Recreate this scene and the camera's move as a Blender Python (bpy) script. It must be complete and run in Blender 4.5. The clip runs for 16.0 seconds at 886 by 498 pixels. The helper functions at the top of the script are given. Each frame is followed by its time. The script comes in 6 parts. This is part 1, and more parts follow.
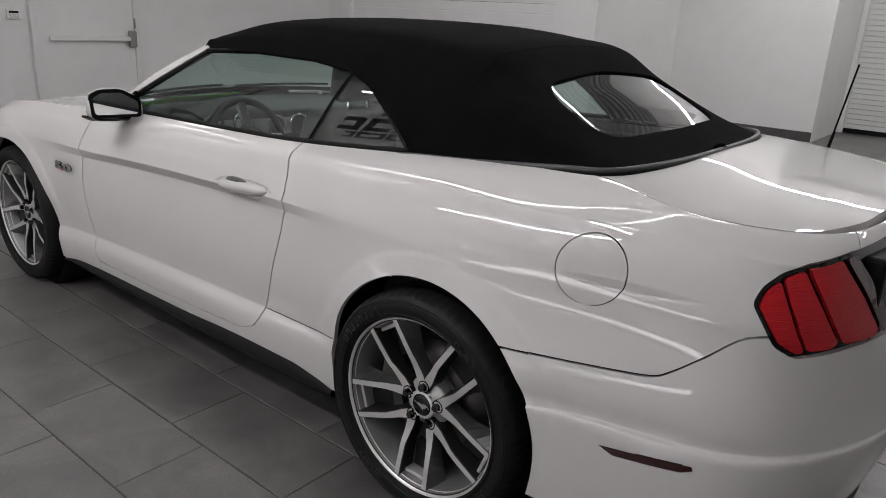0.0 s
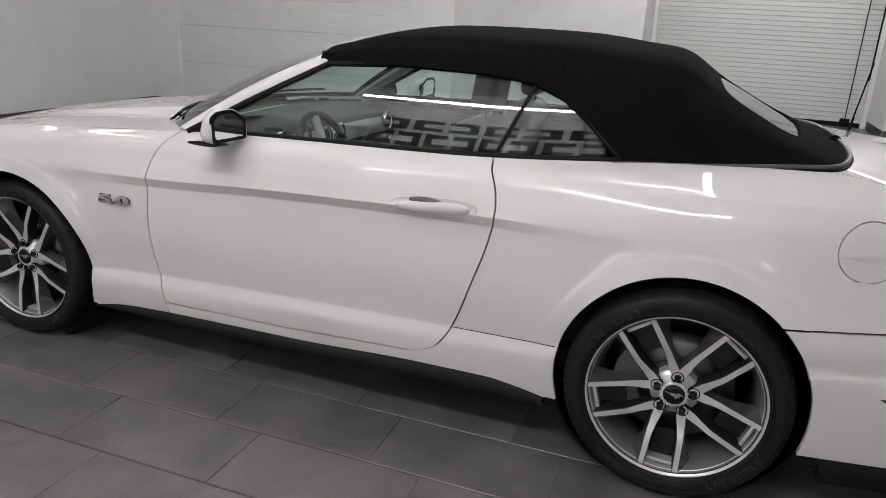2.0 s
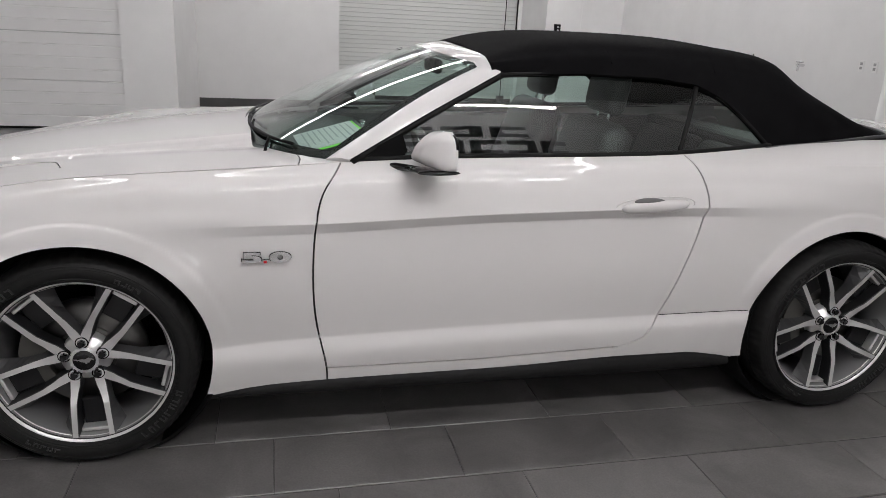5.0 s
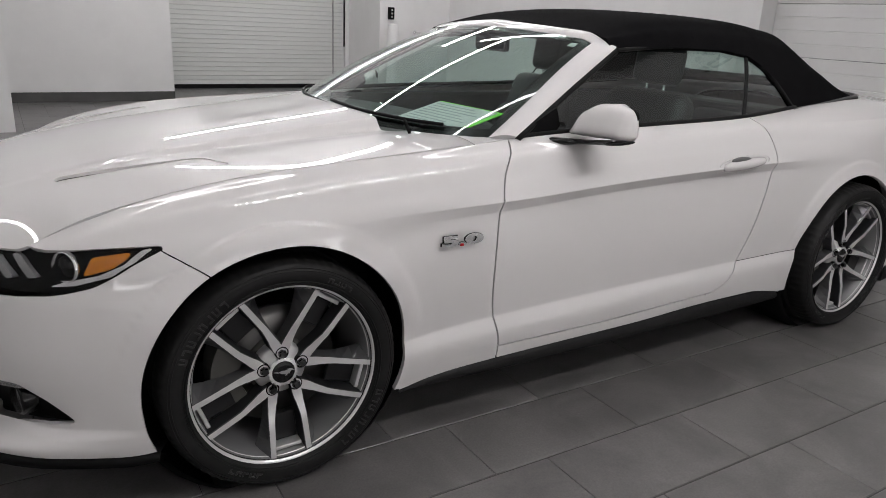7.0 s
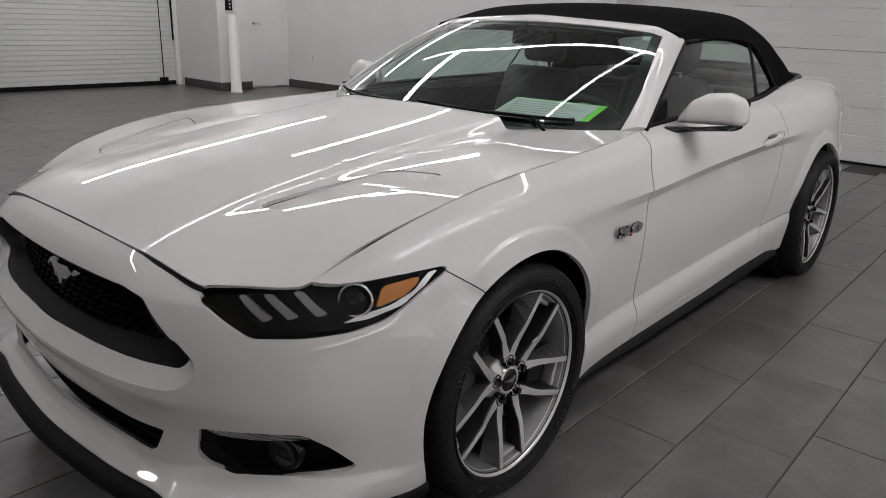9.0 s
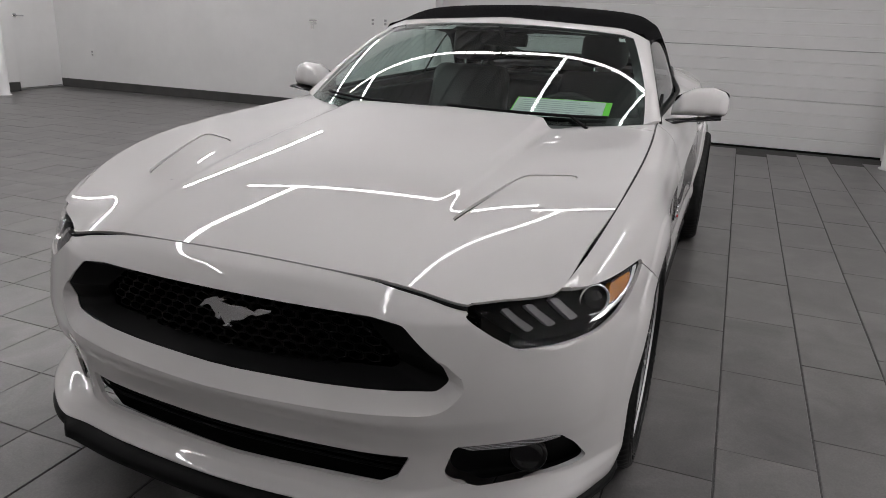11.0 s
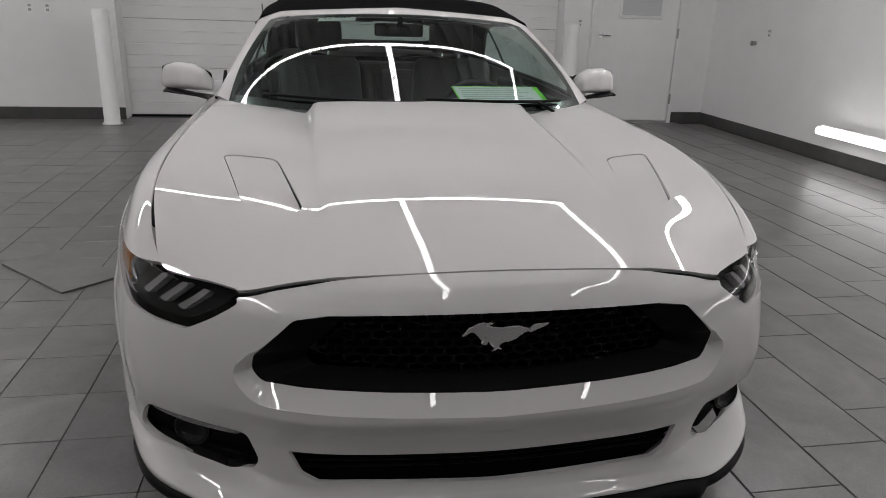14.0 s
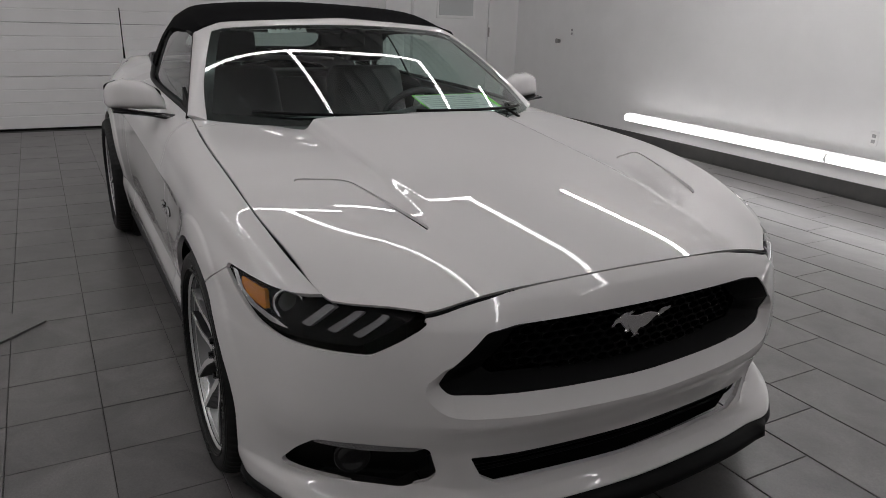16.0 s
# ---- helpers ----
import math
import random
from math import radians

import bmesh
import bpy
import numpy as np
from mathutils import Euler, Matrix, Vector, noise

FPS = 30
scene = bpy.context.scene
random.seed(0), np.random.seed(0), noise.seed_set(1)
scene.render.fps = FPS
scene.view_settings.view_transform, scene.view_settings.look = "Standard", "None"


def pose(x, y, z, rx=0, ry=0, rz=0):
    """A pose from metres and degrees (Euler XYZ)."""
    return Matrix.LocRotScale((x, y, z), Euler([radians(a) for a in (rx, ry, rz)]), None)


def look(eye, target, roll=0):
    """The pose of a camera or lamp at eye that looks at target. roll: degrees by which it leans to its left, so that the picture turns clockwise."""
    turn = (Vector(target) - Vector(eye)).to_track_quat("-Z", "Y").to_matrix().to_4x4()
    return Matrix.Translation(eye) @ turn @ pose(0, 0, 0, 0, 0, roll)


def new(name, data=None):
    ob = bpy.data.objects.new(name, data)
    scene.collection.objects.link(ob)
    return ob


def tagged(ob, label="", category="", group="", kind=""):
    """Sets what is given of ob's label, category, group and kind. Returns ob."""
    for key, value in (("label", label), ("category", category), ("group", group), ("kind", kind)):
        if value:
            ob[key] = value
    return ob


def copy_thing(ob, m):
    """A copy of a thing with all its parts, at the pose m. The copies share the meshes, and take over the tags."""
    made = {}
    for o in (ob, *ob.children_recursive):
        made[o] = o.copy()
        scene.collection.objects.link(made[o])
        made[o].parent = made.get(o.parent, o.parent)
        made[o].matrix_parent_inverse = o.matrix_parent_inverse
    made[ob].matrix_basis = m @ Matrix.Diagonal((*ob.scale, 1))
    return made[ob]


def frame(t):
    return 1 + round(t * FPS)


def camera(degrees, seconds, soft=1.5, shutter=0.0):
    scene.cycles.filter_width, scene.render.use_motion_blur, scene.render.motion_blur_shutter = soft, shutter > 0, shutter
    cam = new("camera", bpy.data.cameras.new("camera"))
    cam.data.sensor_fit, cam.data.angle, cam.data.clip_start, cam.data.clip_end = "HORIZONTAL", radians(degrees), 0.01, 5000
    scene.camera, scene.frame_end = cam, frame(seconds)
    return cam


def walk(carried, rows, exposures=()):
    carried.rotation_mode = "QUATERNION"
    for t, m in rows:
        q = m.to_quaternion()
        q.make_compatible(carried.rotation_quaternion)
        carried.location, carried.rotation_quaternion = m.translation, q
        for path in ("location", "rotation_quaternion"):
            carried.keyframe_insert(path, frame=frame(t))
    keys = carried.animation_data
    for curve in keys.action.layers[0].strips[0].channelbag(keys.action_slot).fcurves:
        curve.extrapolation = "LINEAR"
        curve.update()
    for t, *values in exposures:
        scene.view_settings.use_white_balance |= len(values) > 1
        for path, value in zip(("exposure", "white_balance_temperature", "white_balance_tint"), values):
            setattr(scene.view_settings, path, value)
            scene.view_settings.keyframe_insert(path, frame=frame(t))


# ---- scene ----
cam = camera(63.5, 16.0, 0.6)
METRES, EYE, TILT, LEAN, TURN = 8.0, 1.5, 0.0, 0.0, 0.0
PATH = [
    (0, (-2.528, 2.31, 1.423), (-1.345, 0.821, 0.801), 3.0),
    (0.5, (-2.269, 2.543, 1.424), (-1.197, 0.969, 0.81), 3.2),
    (1, (-1.997, 2.756, 1.446), (-1.06, 1.098, 0.834), 3.3),
    (1.5, (-1.659, 2.874, 1.444), (-0.871, 1.144, 0.823), 3.1),
    (2, (-1.318, 3.029, 1.444), (-0.689, 1.237, 0.817), 3.0),
    (2.5, (-1.001, 3.143, 1.453), (-0.544, 1.295, 0.84), 3.1),
    (3, (-0.647, 3.137, 1.469), (-0.375, 1.259, 0.836), 3.0),
    (5.5, (1.085, 3.049, 1.391), (0.475, 1.239, 0.799), 3.1),
    (6, (1.385, 2.91, 1.374), (0.634, 1.155, 0.778), 3.2),
    (6.5, (1.693, 2.793, 1.347), (0.812, 1.099, 0.748), 3.0),
    (7, (1.957, 2.66, 1.324), (0.95, 1.044, 0.714), 2.8),
    (7.5, (2.158, 2.462, 1.319), (1.034, 0.927, 0.703), 2.5),
    (8, (2.395, 2.295, 1.322), (1.159, 0.849, 0.705), 2.2),
    (8.5, (2.662, 2.133, 1.336), (1.329, 0.777, 0.717), 2.1),
    (9, (2.848, 1.918, 1.317), (1.42, 0.663, 0.697), 2.0),
    (11.5, (3.576, 0.811, 1.346), (1.749, 0.292, 0.719), 2.2),
    (12, (3.63, 0.565, 1.335), (1.764, 0.217, 0.706), 2.1),
    (12.5, (3.598, 0.31, 1.326), (1.71, 0.128, 0.692), 2.0),
    (13, (3.618, 0.061, 1.336), (1.722, 0.056, 0.699), 2.0),
    (13.5, (3.654, -0.172, 1.361), (1.766, -0.013, 0.722), 2.0),
    (14, (3.614, -0.395, 1.346), (1.75, -0.055, 0.705), 1.9),
    (14.5, (3.576, -0.611, 1.355), (1.75, -0.109, 0.712), 2.1),
    (15, (3.567, -0.855, 1.389), (1.79, -0.2, 0.748), 2.0),
    (15.5, (3.517, -1.063, 1.386), (1.795, -0.274, 0.744), 2.1),
    (16, (3.418, -1.272, 1.392), (1.764, -0.344, 0.757), 2.1),
]
walk(cam, [(t, look(eye, target, roll)) for t, eye, target, roll in PATH], [(0, 0.0), (1, 0.12), (2, 0.25), (3, 0.25), (5.5, 0.18), (7, 0.14), (9, -0.06), (11.5, 0.08), (12.5, 0.20), (13.0, 0.26), (14.0, -0.06), (14.5, -0.14), (15.5, -0.32), (16, -0.32)])

# ---- light and world ----
world = bpy.data.worlds.new("world")
scene.world = world
world.use_nodes = True
world.node_tree.nodes["Background"].inputs[0].default_value = (0.05, 0.05, 0.055, 1)
world.node_tree.nodes["Background"].inputs[1].default_value = 0.3
scene.view_settings.exposure = 0.0
TUBE_POWER = 31.0


# ---- materials ----
def material(name, colour, rough=0.5, metal=0.0, coat=0.0, coat_rough=0.03, spec=0.5):
    m = bpy.data.materials.new(name)
    m.use_nodes = True
    b = m.node_tree.nodes["Principled BSDF"]
    b.inputs["Base Color"].default_value = (*colour, 1)
    b.inputs["Roughness"].default_value = rough
    b.inputs["Metallic"].default_value = metal
    b.inputs["Coat Weight"].default_value = coat
    b.inputs["Coat Roughness"].default_value = coat_rough
    b.inputs["Specular IOR Level"].default_value = spec
    return m


def node(m, kind, **inputs):
    n = m.node_tree.nodes.new(kind)
    for key, value in inputs.items():
        n.inputs[key.replace("_", " ")].default_value = value
    return n


def link(m, a, out, b, inp):
    m.node_tree.links.new(a.outputs[out], b.inputs[inp])


def grain(m, colours, scale, detail=6.0, bump=0.0, bump_scale=None, rough=None, stretch=(1, 1, 1), big=None):
    """Two noises at two scales run the base colour between the given colours; a fine one bumps the surface."""
    b = m.node_tree.nodes["Principled BSDF"]
    coord = node(m, "ShaderNodeTexCoord")
    mapping = node(m, "ShaderNodeMapping", Scale=stretch)
    link(m, coord, "Object", mapping, "Vector")
    fine = node(m, "ShaderNodeTexNoise", Scale=scale, Detail=detail, Roughness=0.6)
    link(m, mapping, 0, fine, "Vector")
    ramp = node(m, "ShaderNodeValToRGB")
    ramp.color_ramp.elements[0].position, ramp.color_ramp.elements[1].position = 0.3, 0.7
    ramp.color_ramp.elements[0].color = (*colours[0], 1)
    ramp.color_ramp.elements[1].color = (*colours[1], 1)
    link(m, fine, "Fac", ramp, 0)
    last = ramp
    if big:
        coarse = node(m, "ShaderNodeTexNoise", Scale=big[0], Detail=3.0)
        link(m, mapping, 0, coarse, "Vector")
        mix = node(m, "ShaderNodeMix")
        mix.data_type = "RGBA"
        mix.blend_type = "MULTIPLY"
        tone = node(m, "ShaderNodeValToRGB")
        tone.color_ramp.elements[0].color = (*[big[1]] * 3, 1)
        tone.color_ramp.elements[0].position, tone.color_ramp.elements[1].position = 0.35, 0.65
        link(m, coarse, "Fac", tone, 0)
        mix.inputs[0].default_value = 1.0
        m.node_tree.links.new(ramp.outputs[0], mix.inputs[6])
        m.node_tree.links.new(tone.outputs[0], mix.inputs[7])
        m.node_tree.links.new(mix.outputs[2], b.inputs["Base Color"])
    else:
        link(m, last, 0, b, "Base Color")
    if rough:
        rr = node(m, "ShaderNodeMapRange", To_Min=rough[0], To_Max=rough[1])
        link(m, fine, "Fac", rr, 0)
        link(m, rr, 0, b, "Roughness")
    if bump:
        tiny = node(m, "ShaderNodeTexNoise", Scale=bump_scale or scale * 4, Detail=4.0)
        link(m, mapping, 0, tiny, "Vector")
        bm_ = node(m, "ShaderNodeBump", Strength=bump, Distance=0.002)
        link(m, tiny, "Fac", bm_, "Height")
        link(m, bm_, 0, b, "Normal")
    return m


def glass(name, tint, gloss=0.08):
    """Clear tinted glass whose mirror grows towards grazing, alike from both sides."""
    m = bpy.data.materials.new(name)
    m.use_nodes = True
    t = m.node_tree
    t.nodes.remove(t.nodes["Principled BSDF"])
    clear = node(m, "ShaderNodeBsdfTransparent", Color=(*tint, 1))
    shine = node(m, "ShaderNodeBsdfGlossy", Color=(1, 1, 1, 1), Roughness=0.0)
    facing = node(m, "ShaderNodeLayerWeight", Blend=0.5)
    power = node(m, "ShaderNodeMath")
    power.operation = "POWER"
    m.node_tree.links.new(facing.outputs["Facing"], power.inputs[0])
    power.inputs[1].default_value = 5.0
    fres = node(m, "ShaderNodeMapRange", To_Min=gloss, To_Max=1.0)
    link(m, power, 0, fres, 0)
    mix = node(m, "ShaderNodeMixShader")
    link(m, fres, 0, mix, 0)
    link(m, clear, 0, mix, 1)
    link(m, shine, 0, mix, 2)
    link(m, mix, 0, t.nodes["Material Output"], 0)
    return m


def glow(name, strength, colour=(1, 0.975, 0.985)):
    m = bpy.data.materials.new(name)
    m.use_nodes = True
    b = m.node_tree.nodes["Principled BSDF"]
    b.inputs["Emission Color"].default_value = (*colour, 1)
    b.inputs["Emission Strength"].default_value = strength
    return m


PAINT = material("pearl white car paint", (0.60, 0.585, 0.58), 0.6, 0, 1.0, 0.012, 0.05)
BLACK = material("satin black plastic", (0.0035, 0.0035, 0.0037), 0.5, spec=0.10)
GLOSSBLACK = material("gloss black", (0.004, 0.004, 0.0045), 0.2, 0, 0.35, spec=0.2)
TRIM = grain(material("dark grey textured plastic", (0.012, 0.012, 0.0125), 0.6, spec=0.25), ((0.006, 0.006, 0.0063), (0.010, 0.010, 0.0103)), 40, bump=0.3, bump_scale=400)
DARKCHROME = material("dark chrome", (0.10, 0.10, 0.105), 0.12, 1.0)
CHROME = material("chrome", (0.75, 0.75, 0.76), 0.12, 1.0)
RIMFACE = material("brushed alloy rim", (0.66, 0.655, 0.65), 0.30, 0.6, 0.4, 0.06)
MACHINED = material("machined aluminium", (0.66, 0.655, 0.65), 0.30, 0.55, 0.5, 0.06)
BARREL = material("dark grey wheel barrel", (0.27, 0.27, 0.273), 0.34, 0.6, 0.3)
GUNMETAL = material("dark silver wheel paint", (0.085, 0.085, 0.088), 0.34, 0.45, 0.4)
# black for the shade in the deep gaps between the wheel's legs
GAP_SHADE = material("black wheel gap shade", (0.010, 0.010, 0.011), 0.45, spec=0.3)
DISC = material("brake steel", (0.10, 0.098, 0.095), 0.4, 0.9)
STEEL = material("bare steel", (0.35, 0.34, 0.33), 0.35, 1.0)
CALIPER = material("cast caliper", (0.07, 0.068, 0.062), 0.55, 0.3)
RUBBER = grain(material("tyre rubber", (0.02, 0.02, 0.02), 0.62, spec=0.22), ((0.006, 0.006, 0.0062), (0.011, 0.0108, 0.0107)), 30, rough=(0.45, 0.68))
FABRIC = grain(material("black canvas", (0.01, 0.01, 0.011), 0.95, 0, 0, spec=0.04), ((0.0036, 0.0035, 0.0039), (0.0066, 0.0064, 0.007)), 9, bump=0.5, bump_scale=700)
MARKRUBBER = material("raised tyre rubber", (0.020, 0.020, 0.020), 0.42, spec=0.35)
SEAL = material("rubber seal", (0.006, 0.006, 0.006), 0.55, spec=0.15)
LEATHER = grain(material("black leather", (0.025, 0.025, 0.027), 0.5), ((0.008, 0.008, 0.0086), (0.013, 0.013, 0.014)), 12, bump=0.3, bump_scale=350)
DASH = grain(material("grey dash plastic", (0.05, 0.052, 0.055), 0.65), ((0.034, 0.035, 0.036), (0.046, 0.047, 0.048)), 14, bump=0.2, bump_scale=500)
SILVER = material("brushed silver trim", (0.55, 0.55, 0.55), 0.35, 0.9)
SCREEN_GLASS = glass("windscreen glass", (0.76, 0.87, 0.83), 0.075)
SIDE_GLASS = glass("tinted side glass", (0.78, 0.90, 0.86), 0.105)
REAR_GLASS = glass("rear window glass", (0.66, 0.75, 0.72), 0.08)
LENS = glass("clear lamp lens", (0.95, 0.95, 0.95), 0.014)
MIRROR = material("mirror glass", (0.85, 0.87, 0.87), 0.02, 1.0)
AMBER = material("amber lens", (0.46, 0.155, 0.008), 0.15, 0, 1.0)
RED = material("red lens", (0.46, 0.003, 0.010), 0.3, 0, 0.25, 0.05, spec=0.25)
REDDARK = material("dark red lens", (0.03, 0.0015, 0.003), 0.15, 0, 1.0)
DRL = material("frosted lamp bar", (0.20, 0.20, 0.205), 0.4, 0.0, 0.2)
WALLPAINT = grain(material("white wall paint", (0.78, 0.775, 0.77), 0.55), ((0.76, 0.755, 0.75), (0.80, 0.795, 0.79)), 3, bump=0.12, bump_scale=160, big=(0.5, 0.95))
PANEL = grain(material("white door panel", (0.78, 0.78, 0.77), 0.45), ((0.76, 0.755, 0.75), (0.80, 0.795, 0.79)), 4, bump=0.08, bump_scale=120, big=(0.7, 0.95))
BASEB = grain(material("dark grey base tile", (0.06, 0.06, 0.06), 0.4), ((0.05, 0.05, 0.05), (0.075, 0.073, 0.07)), 5)
ROOFDECK = grain(material("grey steel roof deck", (0.02, 0.02, 0.021), 0.5), ((0.27, 0.27, 0.27), (0.33, 0.33, 0.33)), 2)
SIGN = material("black wall lettering", (0.01, 0.01, 0.01), 0.4)
GROUT = grain(material("grout", (0.06, 0.058, 0.056), 0.85), ((0.05, 0.049, 0.047), (0.075, 0.072, 0.07)), 8)
PAPER = grain(material("printed paper", (0.55, 0.57, 0.56), 0.6), ((0.5, 0.52, 0.51), (0.6, 0.62, 0.61)), 40, stretch=(1, 6, 1))
GREEN = material("green card", (0.18, 0.75, 0.04), 0.55)
rib = node(RED, "ShaderNodeTexWave", Scale=60.0)
rib.bands_direction = "Z"
rib_coord = node(RED, "ShaderNodeTexCoord")
link(RED, rib_coord, "Object", rib, "Vector")
rib_bump = node(RED, "ShaderNodeBump", Strength=0.3, Distance=0.004)
link(RED, rib, "Fac", rib_bump, "Height")
link(RED, rib_bump, 0, RED.node_tree.nodes["Principled BSDF"], "Normal")
RIBLENS = material("clear ribbed lens", (0.30, 0.30, 0.31), 0.18, 0.85, 0.6)
rib = node(RIBLENS, "ShaderNodeTexWave", Scale=45.0)
rib.bands_direction = "DIAGONAL"
rib_coord = node(RIBLENS, "ShaderNodeTexCoord")
link(RIBLENS, rib_coord, "Object", rib, "Vector")
rib_bump = node(RIBLENS, "ShaderNodeBump", Strength=0.8, Distance=0.004)
link(RIBLENS, rib, "Fac", rib_bump, "Height")
link(RIBLENS, rib_bump, 0, RIBLENS.node_tree.nodes["Principled BSDF"], "Normal")
# tube strengths differ only to balance the light across car and walls
TUBE_SOFT = glow("dim light tube", 0.52 * TUBE_POWER)
TUBE_STRONG = glow("strong light tube", 1.32 * TUBE_POWER)
TUBE_BRIGHT = glow("bright light tube", 2.75 * TUBE_POWER)
WALLTUBE = glow("wall light tube", 6.0)


def tile_material():
    m = material("slate grey floor tile", (0.09, 0.088, 0.086), 0.32, spec=0.65)
    b = m.node_tree.nodes["Principled BSDF"]
    info = node(m, "ShaderNodeObjectInfo")
    geo = node(m, "ShaderNodeNewGeometry")
    coord = node(m, "ShaderNodeTexCoord")
    add = node(m, "ShaderNodeMath")
    link(m, info, "Random", add, 0)
    link(m, geo, "Random Per Island", add, 1)
    pos = node(m, "ShaderNodeVectorMath")
    pos.operation = "ADD"
    comb = node(m, "ShaderNodeCombineXYZ")
    mul = node(m, "ShaderNodeMath")
    mul.operation = "MULTIPLY"
    link(m, add, 0, mul, 0)
    mul.inputs[1].default_value = 37.0
    for k in range(3):
        link(m, mul, 0, comb, k)
    link(m, geo, "Position", pos, 0)
    link(m, comb, 0, pos, 1)
    cloud = node(m, "ShaderNodeTexNoise", Scale=3.2, Detail=7.0, Roughness=0.62, Distortion=0.6)
    link(m, pos, 0, cloud, "Vector")
    fine = node(m, "ShaderNodeTexNoise", Scale=55.0, Detail=5.0)
    link(m, pos, 0, fine, "Vector")
    ramp = node(m, "ShaderNodeValToRGB")
    e = ramp.color_ramp.elements
    e[0].position, e[0].color = 0.28, (0.077, 0.0737, 0.0728, 1)
    e[1].position, e[1].color = 0.72, (0.174, 0.166, 0.1635, 1)
    link(m, cloud, "Fac", ramp, 0)
    hue = node(m, "ShaderNodeHueSaturation")
    val = node(m, "ShaderNodeMapRange", To_Min=0.82, To_Max=1.16)
    val.inputs["From Max"].default_value = 2.0
    link(m, add, 0, val, 0)
    link(m, val, 0, hue, "Value")
    speck = node(m, "ShaderNodeTexNoise", Scale=140.0, Detail=6.0, Roughness=0.75)
    link(m, pos, 0, speck, "Vector")
    grit = node(m, "ShaderNodeMapRange", To_Min=0.45, To_Max=1.55)
    link(m, speck, "Fac", grit, 0)
    mixed = node(m, "ShaderNodeVectorMath")
    mixed.operation = "MULTIPLY"
    link(m, ramp, 0, mixed, 0)
    link(m, grit, 0, mixed, 1)
    link(m, mixed, 0, hue, "Color")
    link(m, hue, 0, b, "Base Color")
    rr = node(m, "ShaderNodeMapRange", To_Min=0.27, To_Max=0.33)
    link(m, cloud, "Fac", rr, 0)
    link(m, rr, 0, b, "Roughness")
    bump = node(m, "ShaderNodeBump", Strength=0.12, Distance=0.0015)
    link(m, fine, "Fac", bump, "Height")
    link(m, bump, 0, b, "Normal")
    return m


TILE = tile_material()


# ---- mesh helpers ----
def swell(P):
    """The car's right flank stands a little further out than its left: the shift fades towards the nose's middle and the belt."""
    P = np.array(P, float)
    k = np.clip((-0.58 - P[..., 1]) / 0.26, 0, 1) * np.clip((0.99 - P[..., 2]) / 0.12, 0, 1)
    P[..., 1] -= RIGHT_OUT * k * k * (3 - 2 * k)
    return P


RIGHT_OUT = 0.026


def mesh_object(name, verts, faces, mat, parent=None, label="", smooth=True):
    me = bpy.data.meshes.new(name)
    verts = np.array([tuple(map(float, v)) for v in verts])
    if parent is not None and parent.name.split(".")[0] in ("convertible_car", "head_lamp", "fog_pocket", "tail_lamp"):
        verts = swell(verts)
    me.from_pydata(verts.tolist(), [], faces)
    if smooth:
        me.shade_smooth()
    me.materials.append(mat)
    ob = new(name, me)
    ob.parent = parent
    if label:
        ob["label"] = label
    return ob


def part(name, bm, mat, parent, label="", smooth=False):
    me = bpy.data.meshes.new(name)
    bm.to_mesh(me)
    bm.free()
    if smooth:
        me.shade_smooth()
    me.materials.append(mat)
    ob = new(name, me)
    ob.parent = parent
    if label:
        ob["label"] = label
    return ob


def block(lo, hi, bevel=0.0, seg=2, bm=None):
    """A box between two corners with rounded edges."""
    bm = bm or bmesh.new()
    c = [(a + b) / 2 for a, b in zip(lo, hi)]
    s = [abs(b - a) for a, b in zip(lo, hi)]
    made = bmesh.ops.create_cube(bm, size=1.0, matrix=Matrix.Translation(c) @ Matrix.Diagonal((*s, 1)))
    if bevel:
        edges = list({e for v in made["verts"] for e in v.link_edges})
        bmesh.ops.bevel(bm, geom=edges, offset=bevel, segments=seg, affect="EDGES", profile=0.5)
    return bm


def rod(a, b, r, seg=20, r2=None, bm=None):
    bm = bm or bmesh.new()
    a, b = Vector(a), Vector(b)
    q = (b - a).to_track_quat("Z", "Y").to_matrix().to_4x4()
    bmesh.ops.create_cone(bm, cap_ends=True, segments=seg, radius1=r, radius2=r if r2 is None else r2, depth=(b - a).length,
                          matrix=Matrix.Translation((a + b) / 2) @ q)
    return bm


def lathe(profile, seg, mat, name, parent, label="", closed=False, wobble=None):
    """Turns a profile of (radius, y) round the y axis."""
    n = len(profile)
    verts, faces = [], []
    for i in range(seg):
        a = 2 * math.pi * i / seg
        for k, (r, y) in enumerate(profile):
            if wobble:
                r = r - wobble(i, k)
            verts.append((r * math.cos(a), y, r * math.sin(a)))
    for i in range(seg):
        j = (i + 1) % seg
        for k in range(n if closed else n - 1):
            l = (k + 1) % n
            faces.append((i * n + k, i * n + l, j * n + l, j * n + k))
    return mesh_object(name, verts, faces, mat, parent, label)


